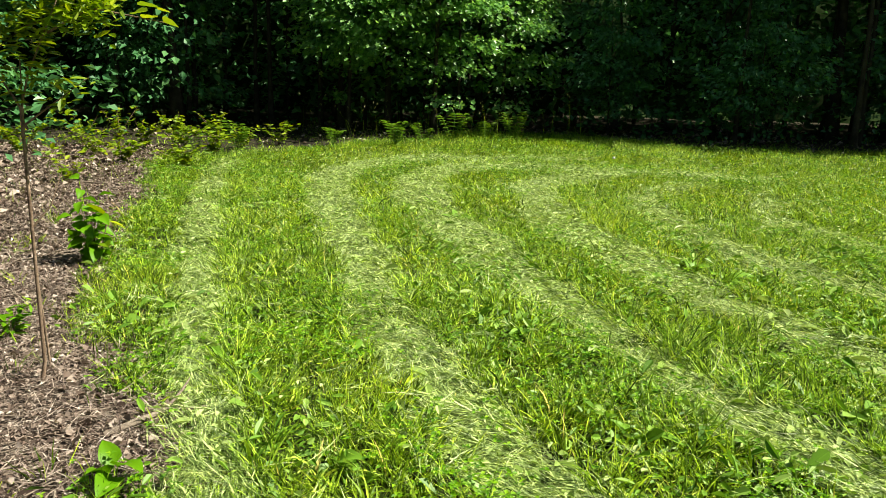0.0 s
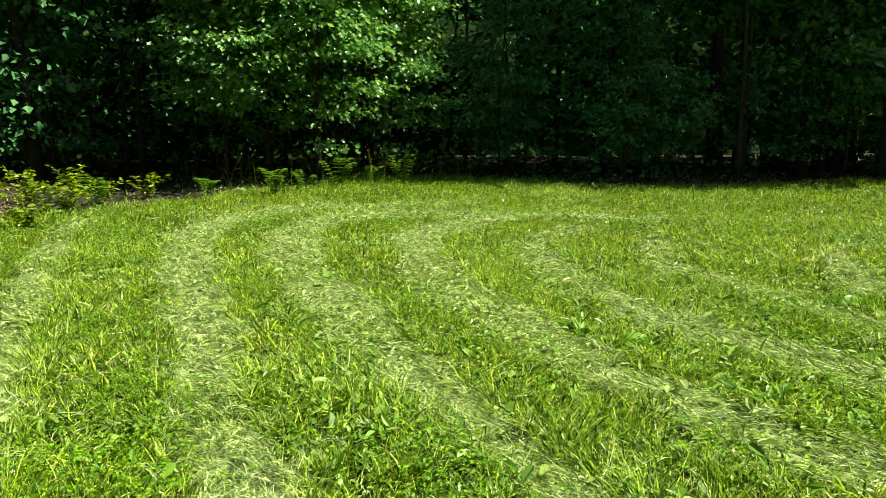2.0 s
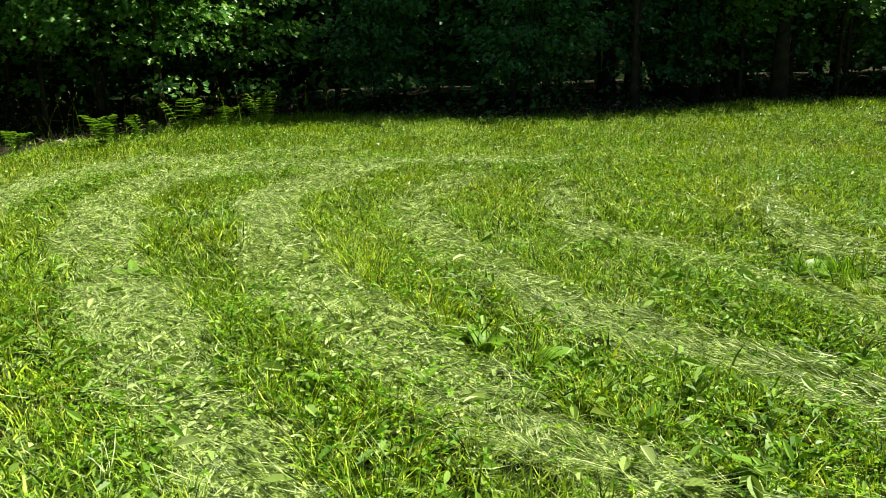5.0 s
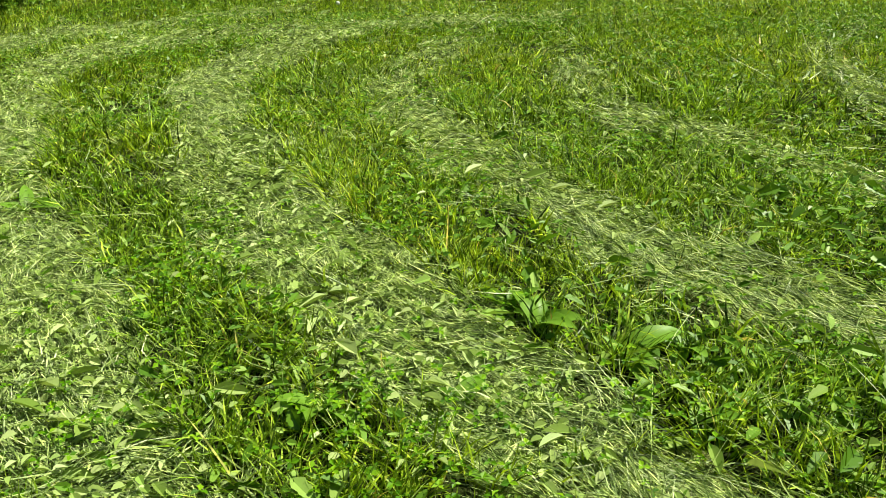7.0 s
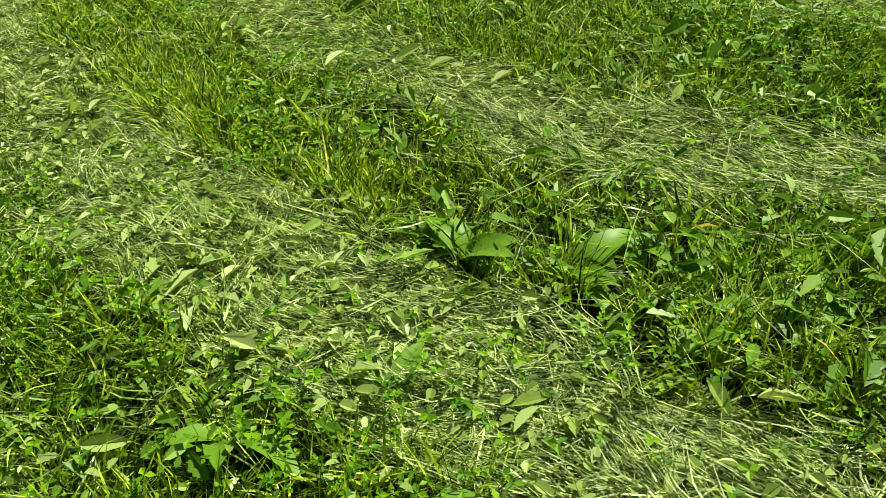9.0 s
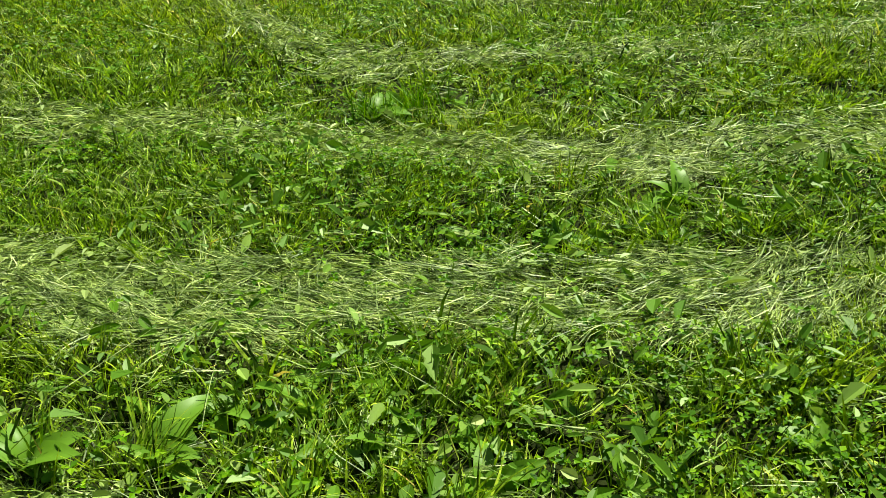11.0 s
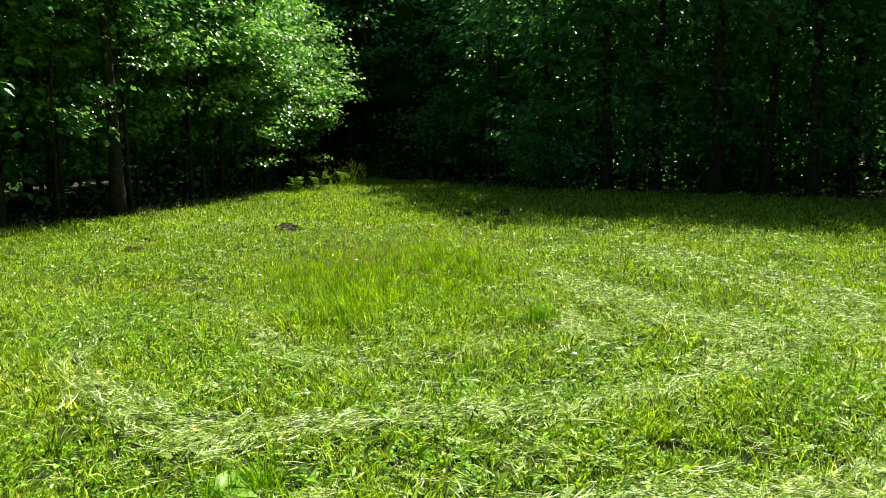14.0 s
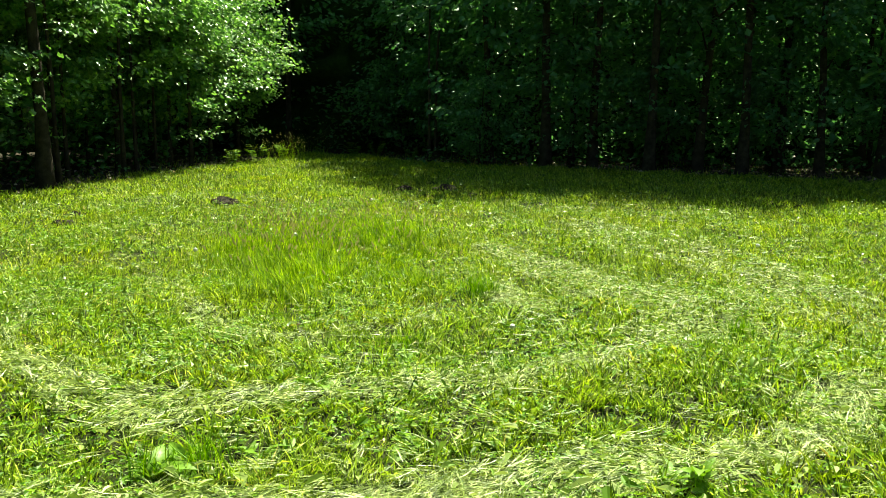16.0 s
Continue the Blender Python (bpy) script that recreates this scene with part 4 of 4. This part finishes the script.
for j, (x, y) in enumerate(more[:110]):
    dock_plant(float(x), float(y), 0.28 + 0.3 * ((j * 29) % 13) / 12, 500 + j)


def leafy_shoot(x, y, height, leaf, count, seed, name, label, category, material=M_YOUNG, shape="oval", spread=0.16, stems=3, group=""):
    """Upright stems with leaves from the ground up."""
    r = np.random.default_rng(seed)
    base = new(name)
    for s in range(stems):
        tip = np.array([r.normal(0, spread), r.normal(0, spread), height * r.uniform(0.75, 1.0)])
        mid = tip * [0.35, 0.35, 0.55]
        rad = 0.003 + 0.004 * height
        mesh_part("stem", *tube([(0, 0, -0.02), mid, tip], [rad, rad * 0.7, rad * 0.3], 5), M_TWIG, base, "", True)
        n = count // stems
        t = r.uniform(0.15, 1.0, n)[:, None]
        pos = np.where(t < 0.55, mid * (t / 0.55), mid + (tip - mid) * ((t - 0.55) / 0.45))
        out = unit(np.stack([r.normal(size=n), r.normal(size=n), r.uniform(-0.2, 0.5, n)], 1))
        nrm = unit(np.stack([r.normal(0, 0.4, n), r.normal(0, 0.4, n), np.ones(n)], 1))
        mesh_part("foliage", *leaves(pos + out * 0.03 * height, out, nrm, leaf * r.uniform(0.6, 1.2, n), shape), material, base)
    base.matrix_basis = pose(x, y, float(ground_height(np.array([[x, y]]))[0]), 0, 0, r.uniform(0, 360))
    return tagged(base, label, category, group)


BROAD_LEAF = tri_mesh("leaf", *leaf_mesh(0.14, 0.095, 0.8, 5, 0.03, "round"), M_CLOVER, True)


def leaf_whorl(x, y, name, label, category, stems):
    """Stalks that each carry a few large rounded leaves: rows of lean, turn, length and leaf count."""
    r = np.random.default_rng(int(abs(x * 100)))
    base = new(name)
    for lean, turn, length, count, size, pitch in stems:
        a, b = math.radians(turn), math.radians(lean)
        tip = np.array([math.cos(a) * math.sin(b), math.sin(a) * math.sin(b), math.cos(b)]) * length
        mesh_part("stalk", *tube([(0, 0, -0.02), tip * [0.4, 0.4, 0.55], tip], [0.004, 0.003, 0.002], 5), M_GRASS, base, "", True)
        for k in range(count):
            ob = new("leaf", BROAD_LEAF)
            ob.parent = base
            f = 1 - 0.75 * k / max(count, 1)
            ob.matrix_basis = pose(tip[0] * f, tip[1] * f, tip[2] * (0.3 * f + 0.7 * f * f) + 0.01, r.uniform(-25, 25), -pitch + r.uniform(-20, 20), turn + (k * 137 if k else r.uniform(-30, 30))) @ Matrix.Scale(size * r.uniform(0.75, 1.1), 4)
    base.matrix_basis = pose(x, y, float(ground_height(np.array([[x, y]]))[0]))
    return tagged(base, label, category)


leaf_whorl(-0.79, 1.58, "broadleaf_seedling", "low plant with a few large glossy leaves on leaf litter", "seedling",
           [(20, 215, 0.06, 1, 1.15, 30), (25, 275, 0.05, 1, 1.2, 5), (12, 330, 0.08, 1, 1.1, 35), (25, 110, 0.07, 1, 1.1, 35), (20, 170, 0.05, 1, 0.8, 20)])
leaf_whorl(-1.95, 4.75, "broadleaf_plant", "bushy plant with large drooping green leaves", "plant",
           [(8, 20, 0.52, 9, 1.0, 0), (7, 150, 0.64, 10, 0.95, 0), (12, 260, 0.5, 9, 1.05, -5), (18, 320, 0.4, 8, 1.1, -5), (20, 90, 0.38, 8, 1.0, 0), (18, 205, 0.4, 8, 1.1, 0)])
leafy_shoot(-1.90, 4.70, 0.70, 0.15, 5, 3, "yellow_leaved_shoot", "thin shoot with a few yellow-green leaves", "shoot", M_YOUNG, "oval", 0.08, 1)
SHOOTS = [(-3.55, 8.6, 0.75), (-3.5, 10.5, 0.55), (-4.6, 12.1, 0.8), (-3.75, 12.4, 0.7), (-2.95, 11.6, 0.7), (-2.4, 11.5, 0.65), (-2.2, 12.8, 0.6), (-5.2, 11.2, 0.7), (-4.1, 11.3, 0.6), (-3.3, 12.9, 0.8), (-1.7, 13.6, 0.6), (-2.7, 13.2, 0.8), (-4.4, 13.3, 0.9), (-2.6, 10.3, 0.45)]
for j, (x, y, h) in enumerate(SHOOTS):
    leafy_shoot(x, y, h * 0.75, 0.085, 130, 20 + j, "young_shrub", "bright green young shrub at the wood's edge", "shrub", M_YOUNG, "broad" if j % 2 else "oval", 0.24, 5, "young shrubs by the wood")
leafy_shoot(-1.85, 3.15, 0.22, 0.09, 60, 60, "dark_weed", "low dark feathery weed on leaf litter", "weed", M_CLOVER, "long", 0.09, 4)


def fern(x, y, size, seed):
    r = np.random.default_rng(seed)
    base = new("fern")
    for j in range(int(r.integers(5, 8))):
        a = r.uniform(0, 6.28)
        reach, h = size * r.uniform(0.4, 0.7), size * r.uniform(0.6, 1.0)
        t = np.linspace(0.12, 1, 11)
        rib = np.stack([np.cos(a) * reach * t, np.sin(a) * reach * t, h * np.sin(t * 2.0) / 1.0], 1)
        sets = []
        for s in (-1, 1):
            side = np.tile([-math.sin(a) * s, math.cos(a) * s, 0.1], (11, 1)) + 0.35 * np.array([math.cos(a), math.sin(a), 0.0])
            sets.append(leaves(rib, side, np.tile([0.0, 0.0, 1.0], (11, 1)), size * 0.26 * np.sin(np.pi * (0.12 + 0.85 * t)) + 0.01, "long"))
        mesh_part("frond", *join(*sets, tube(np.concatenate([[[0, 0, -0.02]], rib[::5]]), [0.005, 0.004, 0.003, 0.002], 4)), M_FERN, base)
    base.matrix_basis = pose(x, y, 0, 0, 0, 0)
    return tagged(base, "green fern with feathery fronds at the meadow's edge", "fern", "ferns by the wood")


for j, (x, y, size) in enumerate(((0.44, 13.5, 0.55), (1.57, 14.4, 0.65), (2.9, 15.1, 0.6), (0.95, 14.1, 0.4), (2.3, 15.0, 0.4), (-0.7, 13.5, 0.4), (-2.2, 12.2, 0.5), (-2.8, 11.9, 0.5), (28.6, 10.6, 0.6), (28.4, 11.4, 0.6), (27.0, 9.0, 0.5), (24.6, 13.3, 0.6), (26.2, 13.1, 0.6), (23.2, 13.4, 0.5))):
    fern(x, y, size, 80 + j)


def sapling():
    """A thin forked sapling with a second stem, hung with narrow young leaves."""
    base = new("sapling")
    r = np.random.default_rng(5)
    fork = (0.02, 0.02, 1.28)
    mesh_part("stem", *tube([(0, 0, -0.03), (0.03, 0.0, 0.12), (0.02, 0.02, 0.6), fork], [0.012, 0.009, 0.008, 0.007], 7), M_TWIG, base, "", True)
    mesh_part("stem", *tube([(-0.02, 0.18, -0.03), (-0.03, 0.14, 0.5), (-0.02, 0.12, 1.1), (0.0, 0.1, 1.5)], [0.006, 0.005, 0.004, 0.003], 6), M_TWIG, base, "", True)
    tips = [[fork, (-0.07, 0, 1.45), (-0.10, 0.02, 2.3)], [fork, (0.06, 0.02, 1.42), (0.2, 0.05, 1.75), (0.28, 0.08, 2.2)], [(0.02, 0.02, 1.2), (0.16, 0.0, 1.3), (0.34, -0.05, 1.42)],
            [(-0.08, 0, 1.7), (-0.35, 0.05, 1.75), (-0.6, 0.1, 1.72)], [(-0.08, 0, 1.5), (0.04, 0.06, 1.62), (0.22, 0.1, 1.7)], [(0.02, 0.02, 0.75), (0.1, 0.05, 0.85), (0.14, 0.1, 1.0)], [(-0.1, 0.02, 1.95), (0.2, 0.1, 2.0), (0.5, 0.18, 1.98)],
            [(-0.07, 0, 1.47), (-0.14, -0.05, 1.62), (-0.2, -0.1, 1.72)], [(0.15, 0.04, 1.6), (0.3, 0.0, 1.68), (0.42, 0.0, 1.72)]]
    for line in tips:
        rad = np.linspace(0.006, 0.0015, len(line))
        branch = mesh_part("branch", *tube(line, rad, 5), M_TWIG, base, "", True)
        if line[-1][2] < 1.2:
            continue
        p = np.array(line, float)
        n = 40 if line[-1][2] < 1.6 else 160
        t = r.uniform(0.3, 1.0, n) * (len(p) - 1)
        k = np.minimum(t.astype(int), len(p) - 2)
        pos = p[k] + (p[k + 1] - p[k]) * (t - k)[:, None] + r.normal(0, 0.045, (n, 3))
        out = unit(np.stack([r.normal(size=n), r.normal(size=n), r.uniform(-0.5, 0.4, n)], 1))
        nrm = unit(np.stack([r.normal(0, 0.4, n), r.normal(0, 0.4, n), np.ones(n)], 1))
        mesh_part("foliage", *leaves(pos, out, nrm, r.uniform(0.04, 0.085, n), "long"), M_YOUNG, branch)
    base.matrix_basis = pose(-1.42, 2.50, 0.0)
    return tagged(base, "thin forked sapling with narrow yellow-green leaves", "sapling")


sapling()


def overhang():
    """A leafy twig of a small tree whose stem stands west of the strip."""
    base = new("maple_sapling")
    mesh_part("stem", *tube([(0, 0, -0.05), (0.05, 0.1, 1.0), (0.0, 0.2, 2.0), (0.1, 0.2, 3.2)], [0.03, 0.026, 0.02, 0.008], 7), M_TWIG, base, "", True)
    r = np.random.default_rng(9)
    for k, (z0, tip) in enumerate(((1.75, (1.75, -0.25, 1.66)), (1.6, (0.9, -0.3, 1.62)), (2.1, (1.2, 0.3, 2.05)), (1.5, (0.6, 0.4, 1.45)), (2.4, (1.5, 0.1, 2.3)), (1.2, (0.5, -0.5, 1.25)))):
        start = np.array([0.02, 0.18, z0])
        tip = np.array(tip)
        line = [start, (start + tip) / 2 + [0, 0, 0.1], tip]
        branch = mesh_part("branch", *tube(line, [0.01, 0.007, 0.002], 5), M_TWIG, base, "", True)
        n = 9
        t = r.uniform(0.5, 1.02, n)[:, None]
        pos = start + (tip - start) * t + [0, 0, 0.04] + r.normal(0, 0.04, (n, 3)) * [1, 1, 0.5]
        out = unit((tip - start)[None] + r.normal(0, 0.8, (n, 3)) * [1, 1, 0.3])
        mesh_part("foliage", *leaves(pos, out, np.tile([0.1, 0.0, 1.0], (n, 1)) + r.normal(0, 0.25, (n, 3)), r.uniform(0.055, 0.105, n), "broad"), M_YOUNG, branch)
    base.matrix_basis = pose(-2.55, 2.95, 0)
    return tagged(base, "small maple sapling with broad bright leaves over the strip", "sapling")


overhang()


# ---- small things of the meadow ----
def molehill(x, y, radius, height, seed):
    n, k = 14, 6
    r = np.random.default_rng(seed)
    v = [(0, 0, height)]
    for j in range(1, k + 1):
        for i in range(n):
            a = 6.2832 * i / n
            q = radius * j / k * (1 + r.normal(0, 0.1))
            v.append((q * math.cos(a), q * math.sin(a), max(height * (1 - (j / k) ** 1.6) + r.normal(0, 0.015), -0.02) if j < k else -0.03))
    f = [(0, 1 + i, 1 + (i + 1) % n) for i in range(n)]
    for j in range(k - 1):
        for i in range(n):
            a, b = 1 + j * n + i, 1 + j * n + (i + 1) % n
            f += [(a, a + n, b + n), (a, b + n, b)]
    ob = mesh_part("molehill", np.array(v), np.array(f), M_MOLE_AND_WOODSHADE)
    ob.matrix_basis = pose(x, y, float(ground_height(np.array([[x, y]]))[0]))
    return tagged(ob, "low mound of dark crumbly earth in the meadow", "molehill", "molehills")


for j, (x, y, rad) in enumerate(((18.2, 6.15, 0.38), (18.0, 6.95, 0.3), (17.2, 5.43, 0.2), (16.6, 6.2, 0.2), (14.5, 9.35, 0.35), (11.65, 10.42, 0.28), (12.6, 10.9, 0.2))):
    molehill(x, y, rad * 0.85, rad * 0.36, 40 + j)


def seed_grass(xy, low, high, droop):
    """Thin stalks and their seed heads."""
    n = len(xy)
    a = RNG.uniform(0, 6.28, n)
    d = np.stack([np.cos(a), np.sin(a), np.zeros(n)], 1)
    h = RNG.uniform(low, high, n)
    up = np.clip(RNG.normal(0.96, 0.04, n), 0.7, 1)
    stalk = blades(on_ground(xy), d, up, h, np.full(n, 0.005), 2)
    tops = stalk[0].reshape(n, 5, 3)[:, 4]
    heads = leaves(tops - d * 0.01, d * droop + [0, 0, 1.0], np.stack([-d[:, 1], d[:, 0], np.zeros(n)], 1), RNG.uniform(0.035, 0.07, n), "long")
    return stalk, heads


isle = scatter(150, 7, 14.5, 3.6, 9)
isle = isle[RNG.random(len(isle)) < island(isle) * np.clip(0.4 + 0.6 * wobble(isle, 1.1, 81), 0.05, 1)]
edge = np.concatenate([scatter(26, 24.6, 29.0, 12.4, 13.6), scatter(6, -1.5, 4.5, 14.2, 16.2)])
s1, h1 = seed_grass(isle, 0.26, 0.5, 0.5)
s2, h2 = seed_grass(edge, 0.5, 1.0, 0.9)
stuff("seed_stalks", [s1, s2], M_TALL, "thin grass stalks standing above the meadow", "grass stalks")
stuff("seed_heads", [h1, h2], M_SEED, "brownish seed heads of uncut grass", "seed heads")


def tuft(x, y, height, n, seed, label):
    xy = np.random.default_rng(seed).normal(0, 0.06, (n, 2))
    a = RNG.uniform(0, 6.28, n)
    v, f = blades(np.concatenate([xy, np.zeros((n, 1))], 1), np.stack([np.cos(a), np.sin(a), 0 * a], 1), np.clip(RNG.normal(0.9, 0.1, n), 0.4, 1), RNG.uniform(0.5, 1, n) * height, np.full(n, 0.007), 2)
    ob = mesh_part("grass_tuft", v, f, M_CLOVER)
    ob.matrix_basis = pose(x, y, float(ground_height(np.array([[x, y]]))[0]))
    return tagged(ob, label, "grass tuft", "dark grass tufts")


for j, (x, y, h) in enumerate(((8.6, 4.05, 0.36), (8.75, 3.95, 0.3), (5.0, 4.75, 0.26), (4.85, 4.95, 0.22), (7.9, 1.9, 0.25), (6.7, 3.55, 0.16), (6.95, 4.3, 0.18))):
    tuft(x, y, h, 90, 90 + j, "dark green upright grass tuft missed by the mower")


def dandelion(x, y, h, seed):
    base = new("dandelion_clock")
    mesh_part("stalk", *tube([(0, 0, 0), (0.01, 0, h * 0.6), (0, 0.01, h)], [0.003, 0.0025, 0.002], 5), M_GRASS, base, "", True)
    bm = bmesh.new()
    bmesh.ops.create_icosphere(bm, subdivisions=2, radius=0.022)
    for v in bm.verts:
        v.co *= 1 + 0.12 * math.sin(v.co.x * 900 + seed) * math.cos(v.co.y * 700)
        v.co.z += h
    me = bpy.data.meshes.new("seed_ball")
    bm.to_mesh(me)
    bm.free()
    me.materials.append(M_FLUFF)
    ob = new("seed_ball", me)
    ob.parent = base
    base.matrix_basis = pose(x, y, float(ground_height(np.array([[x, y]]))[0]))
    return tagged(base, "white dandelion seed ball on a thin stalk", "dandelion", "dandelions")


for j, (x, y, h) in enumerate(((10.2, 6.35, 0.28), (13.1, 6.3, 0.34), (9.3, 7.1, 0.22), (11.2, 1.2, 0.2), (3.78, 10.97, 0.14), (7.4, 3.58, 0.1))):
    dandelion(x, y, h, j)
